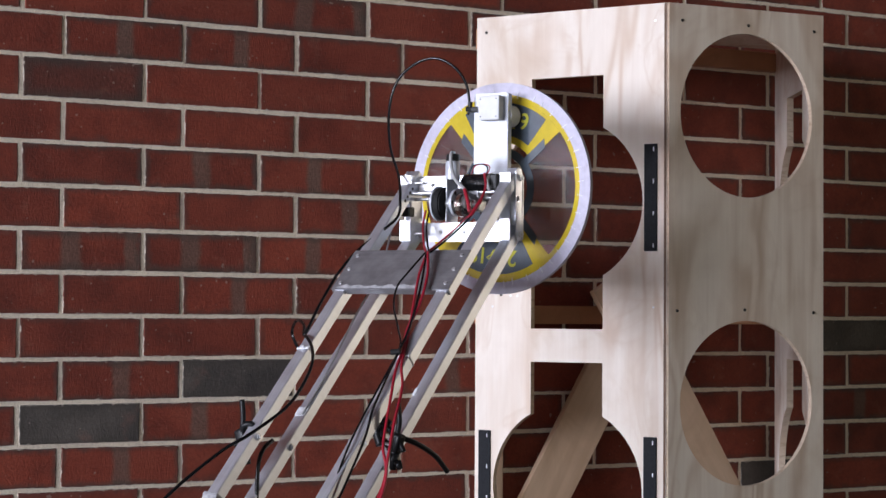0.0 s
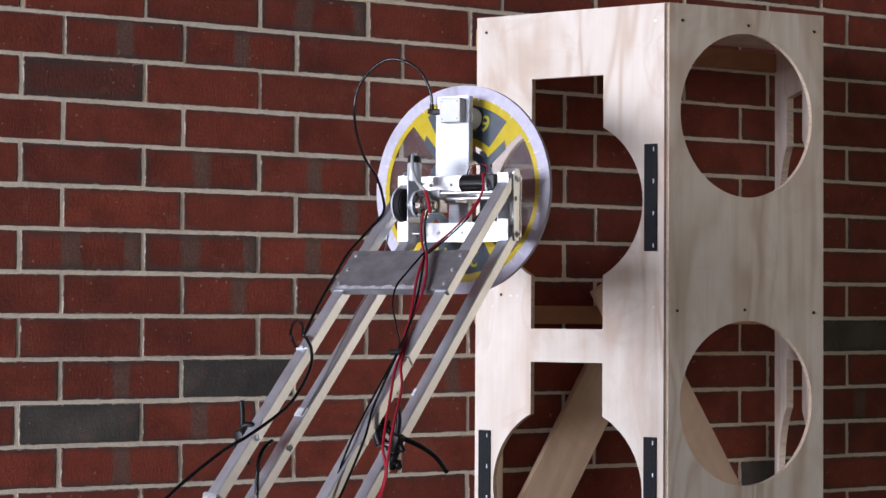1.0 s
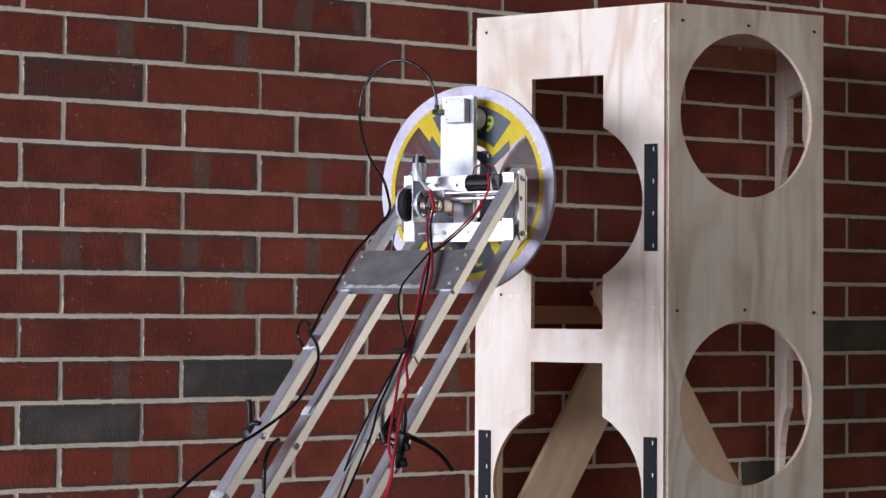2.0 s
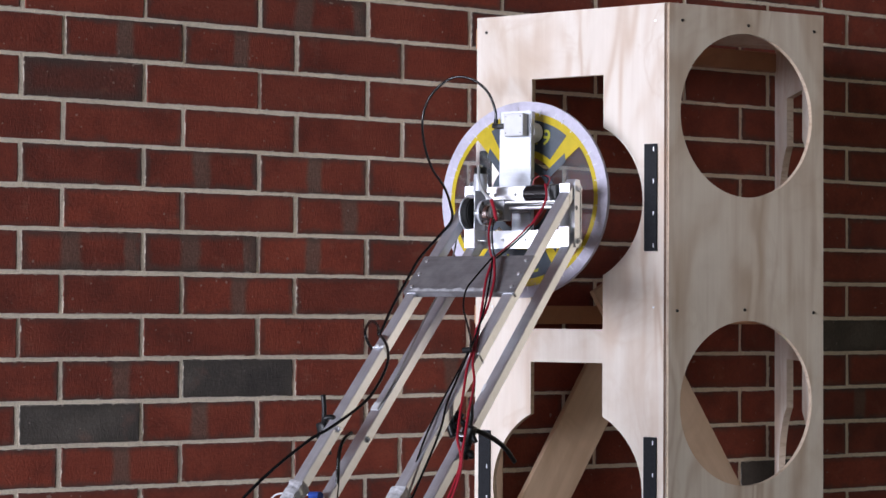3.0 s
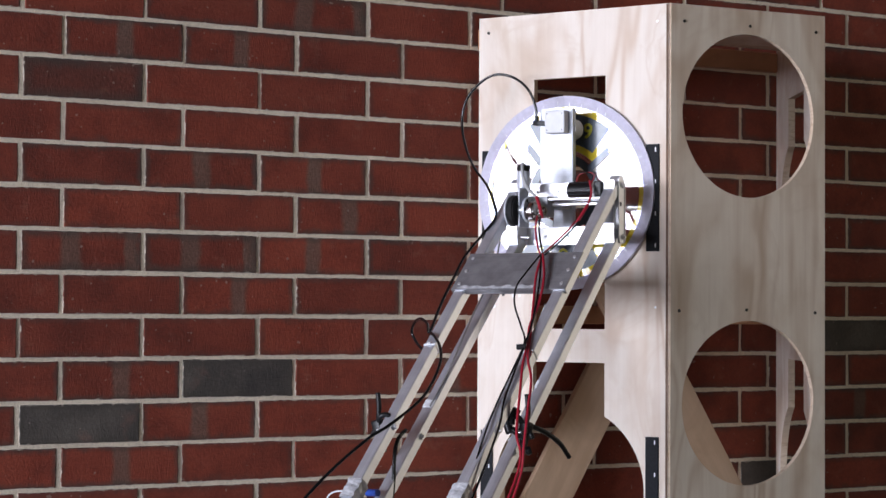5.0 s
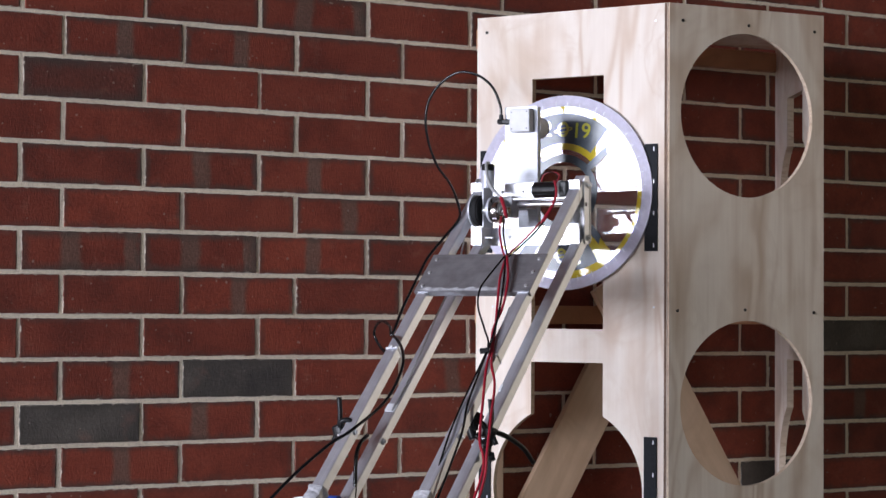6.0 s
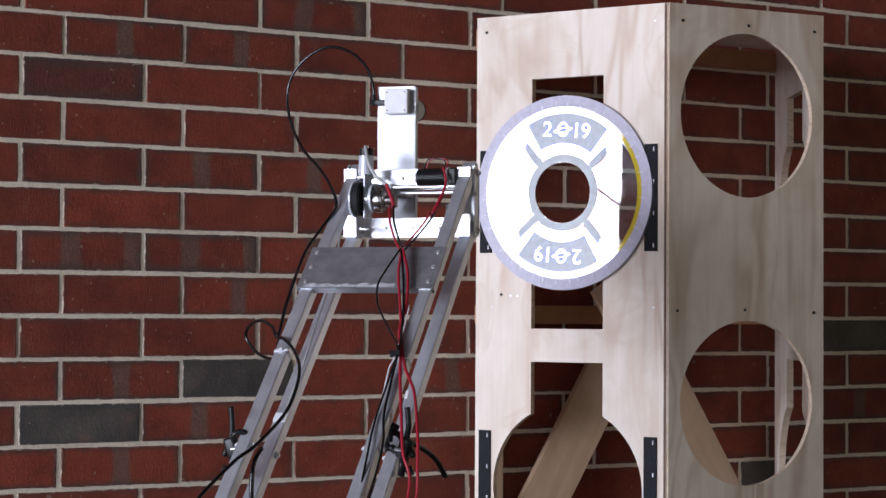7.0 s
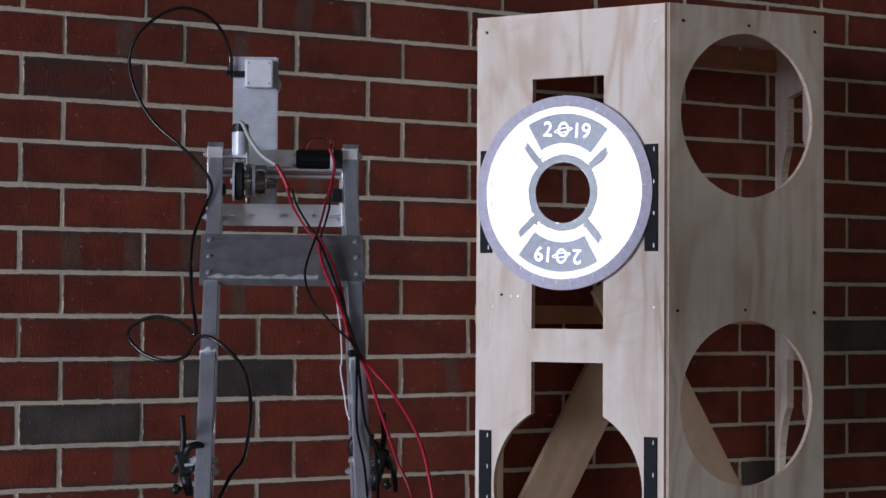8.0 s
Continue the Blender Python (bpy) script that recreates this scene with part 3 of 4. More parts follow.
def build_arm():
    arm = empty("robot_arm", "aluminium four-bar robot lifting arm with wired gripper head", "robot arm")
    # mast and foot, which carry the bars
    bm = bmesh.new()
    for sx in (-1, 1):
        box(bm, sx * 0.138 - 0.025, sx * 0.138 + 0.025, -1.06, -1.01, 0.05, 1.0, 0.002)
    part("mast", bm, M_ALU_BAR, arm)
    bm = bmesh.new()
    box(bm, -0.32, 0.32, -1.45, -0.70, 0.015, 0.09, 0.01)
    part("base", bm, M_ALU_DARK, arm)
    # four bars
    bars = {}
    for sx in (-1, 1):
        for name, y, z, d in (("upper_bar", 0.0105, 1.949, 0.825), ("lower_bar", 0.0166, 1.822, 0.679)):
            b = part(name, hollow_bar(1.42, 0.0268, 0.0265), M_ALU_BAR, arm)
            b.matrix_local = Matrix.Translation((0.0015 + sx * 0.1295, y, z)) @ Matrix.Rotation(SLOPE, 4, "X")
            bars[sx, name] = b
            bolt(b, (sx * 0.0132, -0.016, 0), (sx, 0, 0), 0.007)
            bolt(b, (-sx * 0.0132, -0.016, 0), (-sx, 0, 0), 0.006)
            if name == "upper_bar":
                # small solid dark discs drawn for the bar's shaded holes
                for k in range(4):
                    bm = bmesh.new()
                    rod(bm, (-sx * 0.0128, -0.05 - 0.014 * k, 0.002), (-sx * 0.0140, -0.05 - 0.014 * k, 0.002), 0.0035, 10)
                    part("hole", bm, M_DARK, b)
            bolt(b, (0.0132, -d, 0.0), (1, 0, 0), 0.0075)
            bolt(b, (-0.0132, -d, 0.0), (-1, 0, 0), 0.007)
    # pivot brackets on the bar ends
    for sx in (-1, 1):
        pts = [(-0.014, 1.950), (-0.006, 1.958), (0.010, 1.957), (0.016, 1.944), (0.015, 1.812), (0.008, 1.797), (-0.006, 1.797), (-0.012, 1.812)]
        bm = cut_sheet([(y, z) for y, z in pts], [circle(-0.004, 1.89, 0.006, 16)], -0.0015, 0.0015)
        br = part("pivot_bracket", bm, M_ALU_BAR, arm)
        br.matrix_local = Matrix.Translation((0.0015 + sx * 0.1450, 0, 0)) @ Matrix.Rotation(radians(90), 4, "Z")
        for y, z in ((0.005, 1.935), (0.004, 1.812)):
            bolt(br, (y, -sx * 0.0015, z), (0, -sx, 0), 0.0065)
    # tie plate across the upper bars
    bm = bmesh.new()
    box(bm, -0.149, 0.149, -0.060, 0.062, 0.0, 0.003, 0.0008)
    box(bm, -0.149, 0.149, -0.063, -0.060, -0.012, 0.003, 0.0008)
    plate = part("tie_plate", bm, M_ALU_DARK, arm, "dark scuffed aluminium tie plate")
    plate.matrix_local = Matrix.Translation((0, -0.2452, 1.7262)) @ Matrix.Rotation(SLOPE, 4, "X")
    for sx in (-1, 1):
        for y in (-0.0443, 0.0, 0.0443):
            bm = bmesh.new()
            rod(bm, (sx * 0.134, y, 0.003), (sx * 0.134, y, 0.0055), 0.004, 12)
            part("rivet", bm, M_STEEL, plate)
    rnd = random.Random(7)
    edge = [(-0.135 + 0.0105 * k, -0.059 + 0.0125 * (0.35 + 0.65 * abs(math.sin(0.9 * k))) * rnd.uniform(0.55, 1.25)) for k in range(20)]
    verts = [(x, -0.0605, 0.0034) for x, _ in edge] + [(x, y, 0.0034) for x, y in edge]
    bm = bmesh.new()
    vs = [bm.verts.new(v) for v in verts]
    for k in range(19):
        bm.faces.new((vs[k], vs[k + 1], vs[k + 21], vs[k + 20]))
    part("scraped_glue", bm, M_TAPE, plate, "smeared pale glue line")
    # head frame
    bm = cut_sheet([(-0.146, 1.797), (0.146, 1.797), (0.150, 1.803), (0.150, 1.941), (0.144, 1.947), (-0.146, 1.947)],
                   [[(-0.117, 1.840), (0.112, 1.840), (0.112, 1.901), (-0.117, 1.901)]], -0.008, -0.005)
    head = part("head_frame", bm, M_ALU_WHITE, arm, "bright white aluminium frame")
    head.location.y = HEAD_IN
    for sx in (-1, 1):
        bm = bmesh.new()
        box(bm, sx * 0.1305 - 0.0145, sx * 0.1305 + 0.0145, -0.056, -0.0535, 1.885, 1.947, 0.0008)
        box(bm, sx * 0.1305 - 0.0145, sx * 0.1305 + 0.0145, -0.056, -0.0535, 1.797, 1.845, 0.0008)
        box(bm, sx * 0.1165 - 0.0015, sx * 0.1165 + 0.0015, -0.0535, -0.008, 1.797, 1.947, 0.0008)
        part("stile", bm, M_ALU_WHITE, head)
        for z in (1.815, 1.930):
            bolt(head, (sx * 0.115, -0.040, z), (-sx, 0, 0), 0.005)
            bm = bmesh.new()
            rod(bm, (sx * 0.110, -0.040, z), (sx * 0.092, -0.040, z), 0.0028, 10)
            part("stud", bm, M_STEEL, head)
    for x in (-0.0654, -0.0037, 0.0571):
        bolt(head, (x, -0.008, 1.818), (0, -1, 0), 0.0048)
        bolt(head, (x, -0.008, 1.925), (0, -1, 0), 0.0048)
    bm = bmesh.new()
    box(bm, -0.098, 0.024, -0.0295, -0.0265, 1.9035, 1.9445, 0.0006)
    box(bm, -0.112, -0.098, -0.0275, -0.0245, 1.906, 1.942, 0.0006)
    part("top_rail", bm, M_SATIN, head, "brushed aluminium top rail")
    for x in (-0.075, -0.02):
        bolt(head, (x, -0.0295, 1.925), (0, -1, 0), 0.0048)
    # rail pair on which the carriage slides
    for z, y in ((1.905, -0.055), (1.893, -0.035)):
        bm = bmesh.new()
        rod(bm, (-0.115, y, z), (0.115, y, z), 0.0042, 14)
        part("guide_rod", bm, M_STEEL, head, "polished steel guide rod")
    # black drive motor on the top rail
    bm = bmesh.new()
    rod(bm, (0.026, -0.052, 1.925), (0.092, -0.052, 1.925), 0.0205, 28, bevel=0.003)
    motor = part("drive_motor", bm, M_GLOSS, head, "black cylindrical motor")
    for x0, x1, r, m in ((0.092, 0.098, 0.0215, M_WHITE), (0.098, 0.108, 0.017, M_BLACK), (0.020, 0.026, 0.012, M_STEEL), (0.05, 0.052, 0.0208, M_GLOSS)):
        bm = bmesh.new()
        rod(bm, (x0, -0.052, 1.925), (x1, -0.052, 1.925), r, 24, bevel=0.001)
        part("motor_cap", bm, m, motor)
    bm = bmesh.new()
    box(bm, 0.098, 0.116, -0.068, -0.035, 1.908, 1.944, 0.003)
    part("terminal_block", bm, M_BLACK, head)
    bm = bmesh.new()
    box(bm, 0.094, 0.114, -0.072, -0.045, 1.842, 1.868, 0.003)
    part("limit_switch", bm, M_BLACK, head, "black limit switch")
    bm = bmesh.new()
    box(bm, -0.128, -0.108, -0.072, -0.050, 1.852, 1.874, 0.003)
    tube(bm, [(-0.128, -0.07, 1.856), (-0.14, -0.08, 1.852), (-0.15, -0.085, 1.846)], 0.0018, 6)
    part("limit_switch", bm, M_BLACK, head, "black limit switch")
    # ---- carriage ----
    bm = cut_sheet([(-0.097, 1.90), (-0.062, 1.90), (-0.062, 1.842), (-0.010, 1.842), (-0.010, 2.132), (-0.014, 2.134), (-0.097, 2.134)], [], 0.030, 0.033)
    box(bm, -0.0985, -0.0968, 0.030, 0.046, 1.90, 2.134)
    box(bm, -0.0125, -0.0095, 0.030, 0.046, 1.842, 2.132)
    carriage = part("carriage", bm, M_ALU, arm, "tall aluminium carriage plate")
    bm = bmesh.new()
    box(bm, -0.075, -0.020, 0.006, 0.030, 2.071, 2.127, 0.004)
    part("sensor_box", bm, M_WHITE, carriage, "small white plastic box")
    for x in (-0.068, -0.027):
        for z in (2.079, 2.119):
            bm = bmesh.new()
            rod(bm, (x, 0.006, z), (x, 0.0052, z), 0.0014, 8)
            part("screw", bm, M_DARK, carriage)
    bm = bmesh.new()
    rod(bm, (-0.028, 0.033, 2.084), (-0.028, 0.040, 2.084), 0.017, 28)
    rod(bm, (-0.028, 0.040, 2.084), (-0.028, 0.077, 2.084), 0.0225, 28, 0.0255)
    part("suction_cup", bm, M_WHITE, carriage, "pale round suction cup")
    bm = bmesh.new()
    rod(bm, (-0.028, 0.0745, 2.084), (-0.028, 0.079, 2.084), 0.0262, 28)
    part("cup_lip", bm, M_RUBBER, carriage, "black rubber cup lip")
    bm = bmesh.new()
    rod(bm, (-0.097, 0.020, 2.098), (-0.112, 0.018, 2.100), 0.006, 12)
    rod(bm, (-0.104, 0.020, 2.092), (-0.104, 0.020, 2.116), 0.0055, 12)
    box(bm, -0.100, -0.075, 0.014, 0.026, 2.092, 2.104, 0.002)
    part("hose_fitting", bm, M_BLACK, carriage, "black elbow hose fitting")
    # saddle blocks that ride on the rods
    bm = bmesh.new()
    box(bm, -0.100, -0.012, -0.020, 0.030, 1.885, 1.898, 0.002)
    box(bm, -0.066, -0.030, -0.062, -0.026, 1.862, 1.912, 0.003)
    part("saddle", bm, M_ALU_DARK, carriage)
    # gear motor and wheel
    bm = bmesh.new()
    rod(bm, (-0.081, -0.090, 1.927), (-0.081, -0.088, 1.972), 0.0162, 24, bevel=0.0015)
    gm = part("gear_motor", bm, M_ALU, carriage, "silver upright gear motor")
    bm = bmesh.new()
    rod(bm, (-0.081, -0.088, 1.972), (-0.081, -0.0875, 1.988), 0.0155, 24, bevel=0.002)
    part("motor_cap", bm, M_BLACK, gm)
    bm = bmesh.new()
    rod(bm, (-0.081, -0.0875, 1.988), (-0.081, -0.0875, 1.994), 0.005, 12)
    part("terminal", bm, M_STEEL, gm)
    bm = bmesh.new()
    rod(bm, (-0.091, -0.125, 1.876), (-0.073, -0.125, 1.876), 0.036, 40, bevel=0.003)
    wheel = part("drive_wheel", bm, M_RUBBER, carriage, "black rubber wheel")
    bm = bmesh.new()
    rod(bm, (-0.0945, -0.125, 1.876), (-0.0905, -0.125, 1.876), 0.0385, 40)
    part("flange", bm, M_ALU, wheel)
    bm = bmesh.new()
    rod(bm, (-0.099, -0.125, 1.876), (-0.040, -0.125, 1.876), 0.005, 14)
    rod(bm, (-0.070, -0.125, 1.876), (-0.062, -0.125, 1.876), 0.012, 18)
    part("axle", bm, M_STEEL, wheel)
    bm = bmesh.new()
    rod(bm, (-0.058, -0.112, 1.878), (-0.052, -0.112, 1.878), 0.030, 36)
    hub = part("gear_plate", bm, M_ALU, carriage, "round drilled aluminium gear plate")
    # nothing is drilled: dark discs give the shade of the holes
    for k in range(6):
        a = 2 * math.pi * k / 6
        bm = bmesh.new()
        rod(bm, (-0.0520, -0.112 + 0.024 * math.cos(a), 1.878 + 0.024 * math.sin(a)), (-0.0514, -0.112 + 0.024 * math.cos(a), 1.878 + 0.024 * math.sin(a)), 0.0045, 12)
        part("hole", bm, M_DARK, hub)
    bm = bmesh.new()
    rod(bm, (-0.052, -0.112, 1.878), (-0.030, -0.112, 1.878), 0.012, 18)
    rod(bm, (-0.040, -0.112, 1.878), (-0.034, -0.112, 1.878), 0.017, 18)
    part("spindle", bm, M_STEEL, hub)
    bm = bmesh.new()
    box(bm, -0.070, -0.067, -0.135, -0.088, 1.836, 1.930, 0.0006)
    box(bm, -0.094, -0.067, -0.110, -0.072, 1.922, 1.927, 0.0006)
    box(bm, -0.070, -0.058, -0.096, -0.060, 1.850, 1.912, 0.002)
    part("motor_bracket", bm, M_ALU, carriage)
    bm = bmesh.new()
    rod(bm, (-0.0515, -0.108, 1.874), (-0.033, -0.108, 1.874), 0.0265, 32, bevel=0.003)
    rod(bm, (-0.033, -0.108, 1.874), (-0.012, -0.108, 1.874), 0.011, 24, bevel=0.002)
    part("gear_case", bm, M_CHROME, carriage, "polished steel gear case")
    # hose from the elbow, looping over to the bar
    hose = [(-0.104, 0.020, 2.112), (-0.106, 0.018, 2.140), (-0.122, 0.010, 2.182), (-0.155, -0.002, 2.212), (-0.200, -0.012, 2.222), (-0.245, -0.014, 2.204),
            (-0.285, -0.012, 2.165), (-0.300, -0.010, 2.115), (-0.286, -0.020, 2.055), (-0.250, -0.040, 1.995), (-0.195, -0.070, 1.945), (-0.152, -0.105, 1.900),
            (-0.133, -0.125, 1.860), (-0.148, -0.160, 1.815), (-0.163, -0.205, 1.765), (-0.166, -0.25, 1.715)]
    loop = part("hose", tube(bmesh.new(), headward(hose), 0.0033, 10), M_HOSE, arm, "thin black looping air hose", True)
    hose = [(-0.166, -0.25, 1.715), (-0.160, -0.32, 1.650), (-0.150, -0.385, 1.585), (-0.178, -0.35, 1.606), (-0.218, -0.315, 1.617), (-0.256, -0.280, 1.608), (-0.277, -0.258, 1.584), (-0.250, -0.268, 1.552),
            (-0.206, -0.295, 1.538), (-0.170, -0.345, 1.548), (-0.138, -0.400, 1.578), (-0.095, -0.435, 1.545), (-0.064, -0.479, 1.496), (-0.053, -0.535, 1.445), (-0.054, -0.590, 1.407), (-0.063, -0.690, 1.362),
            (-0.085, -0.745, 1.333), (-0.120, -0.85, 1.26), (-0.15, -0.95, 1.17), (-0.16, -1.02, 1.08)]
    part("hose", tube(bmesh.new(), laid(hose), 0.0035, 10), M_HOSE, arm, "black air hose tied to the bar", True)
    hose = [(-0.119, -0.535, 1.372), (-0.118, -0.548, 1.367), (-0.118, -0.566, 1.356), (-0.118, -0.580, 1.334), (-0.118, -0.585, 1.30), (-0.118, -0.587, 1.26), (-0.118, -0.60, 1.18)]
    part("hose", tube(bmesh.new(), hose, 0.0045, 10), M_HOSE, arm, "", True)
    hose = [(-0.135, -0.08, 1.86), (-0.128, -0.10, 1.80), (-0.122, -0.15, 1.72), (-0.118, -0.25, 1.62), (-0.120, -0.35, 1.50), (-0.122, -0.43, 1.42)]
    part("cable", tube(bmesh.new(), hose, 0.0022, 6), M_GREY_WIRE, arm, "thin grey cable", True)
    # grey lead from the gear motor, and red wires
    lead = [(-0.083, -0.088, 1.992), (-0.076, -0.105, 1.985), (-0.062, -0.125, 1.955), (-0.040, -0.140, 1.925), (-0.012, -0.150, 1.905)]
    part("motor_lead", tube(bmesh.new(), lead, 0.0038, 10), M_GREY_WIRE, carriage, "grey motor lead", True)
    lead = [(-0.012, -0.150, 1.905), (0.002, -0.160, 1.880), (0.012, -0.168, 1.855)]
    part("wire_sleeve", tube(bmesh.new(), lead, 0.0042, 10), M_RED, carriage, "red heat-shrink sleeve", True)
    lead = [(0.090, -0.075, 1.945), (0.100, -0.085, 1.915), (0.096, -0.095, 1.885)]
    part("wire", tube(bmesh.new(), headward(lead), 0.0028, 8), M_RED, arm, "red wire", True)
    lead = [(0.096, -0.095, 1.885), (0.092, -0.110, 1.865), (0.086, -0.125, 1.843)]
    part("wire_sleeve", tube(bmesh.new(), headward(lead), 0.0042, 10), M_RED, arm, "red heat-shrink sleeve", True)
    for dx in (0.0, 0.006):
        lead = [(0.040 + dx, -0.058, 1.944), (0.050 + dx, -0.060, 1.962), (0.075 + dx, -0.062, 1.966), (0.092 + dx, -0.066, 1.958), (0.094, -0.074, 1.940)]
        part("wire", tube(bmesh.new(), headward(lead), 0.0014, 6), M_RED if dx else M_HOSE, arm, "", True)
    for dx, m, r in ((-0.004, M_RED, 0.0024), (0.005, M_HOSE, 0.0022)):
        lead = [(0.012 + dx, -0.168, 1.858), (0.022 + dx, -0.190, 1.825), (0.045 + dx, -0.220, 1.785), (0.063 + dx, -0.240, 1.764)]
        part("wire", tube(bmesh.new(), headward(lead), r, 8), m, arm, "", True)
        lead = [(0.086 + dx, -0.125, 1.846), (0.083 + dx, -0.150, 1.825), (0.073 + dx, -0.195, 1.790), (0.064 + dx, -0.238, 1.764)]
        part("wire", tube(bmesh.new(), headward(lead), r, 8), m, arm, "", True)
    # the two red pairs and the black one down to the tie on the bar, then free
    runs = [
        (M_RED, 0.0030, [(0.064, -0.242, 1.764), (0.072, -0.285, 1.715), (0.095, -0.340, 1.655), (0.116, -0.390, 1.592), (0.130, -0.425, 1.547), (0.155, -0.475, 1.500), (0.188, -0.522, 1.458), (0.222, -0.600, 1.395), (0.238, -0.645, 1.33), (0.243, -0.68, 1.25), (0.22, -0.80, 1.05)]),
        (M_RED, 0.0030, [(0.066, -0.242, 1.766), (0.092, -0.285, 1.712), (0.108, -0.340, 1.650), (0.112, -0.390, 1.598), (0.128, -0.428, 1.547), (0.145, -0.480, 1.495), (0.165, -0.53, 1.430), (0.190, -0.59, 1.350), (0.215, -0.63, 1.27), (0.20, -0.80, 1.05)]),
        (M_HOSE, 0.0026, [(0.062, -0.242, 1.766), (0.084, -0.290, 1.712), (0.104, -0.345, 1.650), (0.120, -0.402, 1.588), (0.128, -0.440, 1.545), (0.132, -0.49, 1.48), (0.138, -0.55, 1.415), (0.155, -0.61, 1.35), (0.15, -0.72, 1.20)]),
        (M_HOSE, 0.0022, [(0.060, -0.243, 1.764), (0.045, -0.285, 1.722), (0.040, -0.320, 1.690), (0.052, -0.35, 1.65), (0.090, -0.39, 1.60), (0.124, -0.435, 1.550), (0.126, -0.49, 1.48), (0.124, -0.56, 1.405), (0.135, -0.64, 1.33), (0.14, -0.74, 1.18)]),
    ]
    for m, r, pts in runs:
        part("wire", tube(bmesh.new(), laid(pts), r, 8), m, arm, "red power wire" if m is M_RED else "black wire", True)
    dangle = [(0.098, -0.29, 1.650), (0.103, -0.345, 1.598), (0.104, -0.40, 1.546), (0.101, -0.42, 1.527), (0.106, -0.46, 1.489), (0.109, -0.49, 1.461), (0.114, -0.508, 1.445)]
    part("cable", tube(bmesh.new(), dangle, 0.0014, 6), M_WHITE, arm, "thin pale cable", True)
    # ties and tape
    for x, y, z, m in ((-0.128, -0.412, 1.550, M_WHITE), (0.131, -0.425, 1.538, M_WHITE)):
        bm = bmesh.new()
        box(bm, -0.0146, 0.0146, -0.0022, 0.0022, -0.0145, 0.0148, 0.0006)
        box(bm, -0.004, 0.004, -0.0035, 0.0035, 0.0145, 0.0185, 0.001)
        t = part("cable_tie", bm, m, arm, "white cable tie")
        t.matrix_local = Matrix.Translation((x, y, z)) @ Matrix.Rotation(SLOPE, 4, "X") @ Matrix.Rotation(radians(8), 4, "Z")
    bm = bmesh.new()
    rod(bm, (0.114, -0.452, 1.556), (0.132, -0.446, 1.558), 0.0060, 10)
    part("knot", bm, M_RUBBER, arm)
    for sx, d, h, x0, x1 in ((-1, 0.590, 0.0115, -0.0136, 0.0136), (1, 0.520, 0.010, -0.0136, -0.007)):
        bm = bmesh.new()
        box(bm, x0, x1, -d - h, -d + h, 0.0130, 0.0144, 0.0003)
        t = part("tape_patch", bm, M_WHITE, arm, "white tape patch")
        t.matrix_local = Matrix.Translation((0.0015 + sx * 0.1295, 0.0166, 1.822)) @ Matrix.Rotation(SLOPE, 4, "X")
    rnd = random.Random(11)
    for sx in (-1, 1):
        bm = bmesh.new()
        rings = []
        for k in range(9):
            y = -0.028 + 0.007 * k
            rings.append([bm.verts.new(((0.0168 + rnd.uniform(-0.0015, 0.0015)) * cx, y + rnd.uniform(-0.002, 0.002), (0.0155 + rnd.uniform(-0.0015, 0.0015)) * cz)) for cx, cz in ((-1, -1), (0, -1.1), (1, -1), (1.1, 0), (1, 1), (0, 1.1), (-1, 1), (-1.1, 0))])
        for a, b in zip(rings, rings[1:]):
            for k in range(8):
                bm.faces.new((a[k], a[(k + 1) % 8], b[(k + 1) % 8], b[k]))
        t = part("tape_wrap", bm, M_TAPE, arm, "crumpled silver tape wrap")
        t.matrix_local = Matrix.Translation((0.0015 + sx * 0.1295, -0.728, 1.250)) @ Matrix.Rotation(SLOPE, 4, "X")
    bm = bmesh.new()
    rod(bm, (-0.156, -0.632, 1.240), (-0.124, -0.640, 1.242), 0.008, 12)
    part("connector", bm, M_BLUE, arm, "blue wire connector")
    part("cable", tube(bmesh.new(), [(-0.156, -0.632, 1.240), (-0.19, -0.64, 1.243), (-0.235, -0.65, 1.238), (-0.25, -0.66, 1.215)], 0.0022, 6), M_WHITE, arm, "thin white cable", True)
    # spring clamps on the bars
    for sx, (x, y, z) in ((-1, (-0.165, -0.578, 1.390)), (1, (0.170, -0.508, 1.392))):
        bm = bmesh.new()
        tube(bm, [(0, 0, 0.065), (0.003, 0, 0.03), (0.0, 0.0, 0.0), (0.014 * sx, 0.0, -0.03)], 0.0055, 8)
        clamp = part("spring_clamp", bm, M_BLACK, arm, "black plastic spring clamp", True)
        clamp.location = (x, y, z)
        for pts, r in (([(0.004, 0, -0.012), (0.012, -0.01, 0.012), (0.03, -0.005, 0.016), (0.036, 0.0, 0.0)], 0.0062), ([(-0.008, 0.0, -0.015), (0.012, 0.0, -0.022), (0.034, 0.0, -0.012)], 0.0075)):
            bm = bmesh.new()
            tube(bm, [(-sx * p[0], p[1], p[2]) for p in pts], r, 8)
            part("jaw", bm, M_BLACK, clamp, "", True)
        bm = bmesh.new()
        box(bm, -0.012, 0.012, -0.012, 0.012, -0.034, 0.006, 0.005, Matrix.Rotation(radians(18 * sx), 4, "Y"))
        rod(bm, (-sx * 0.006, 0, -0.030), (-sx * 0.014, 0.004, -0.066), 0.010, 10, 0.007)
        rod(bm, (sx * 0.004, -0.006, -0.050), (sx * 0.012, -0.010, -0.062), 0.008, 10, 0.006)
        part("clamp_body", bm, M_BLACK, clamp, "", True)
        bm = bmesh.new()
        rod(bm, (-0.006 * sx, -0.012, -0.016), (-0.020 * sx, -0.014, -0.014), 0.003, 10)
        part("pin", bm, M_STEEL, clamp)
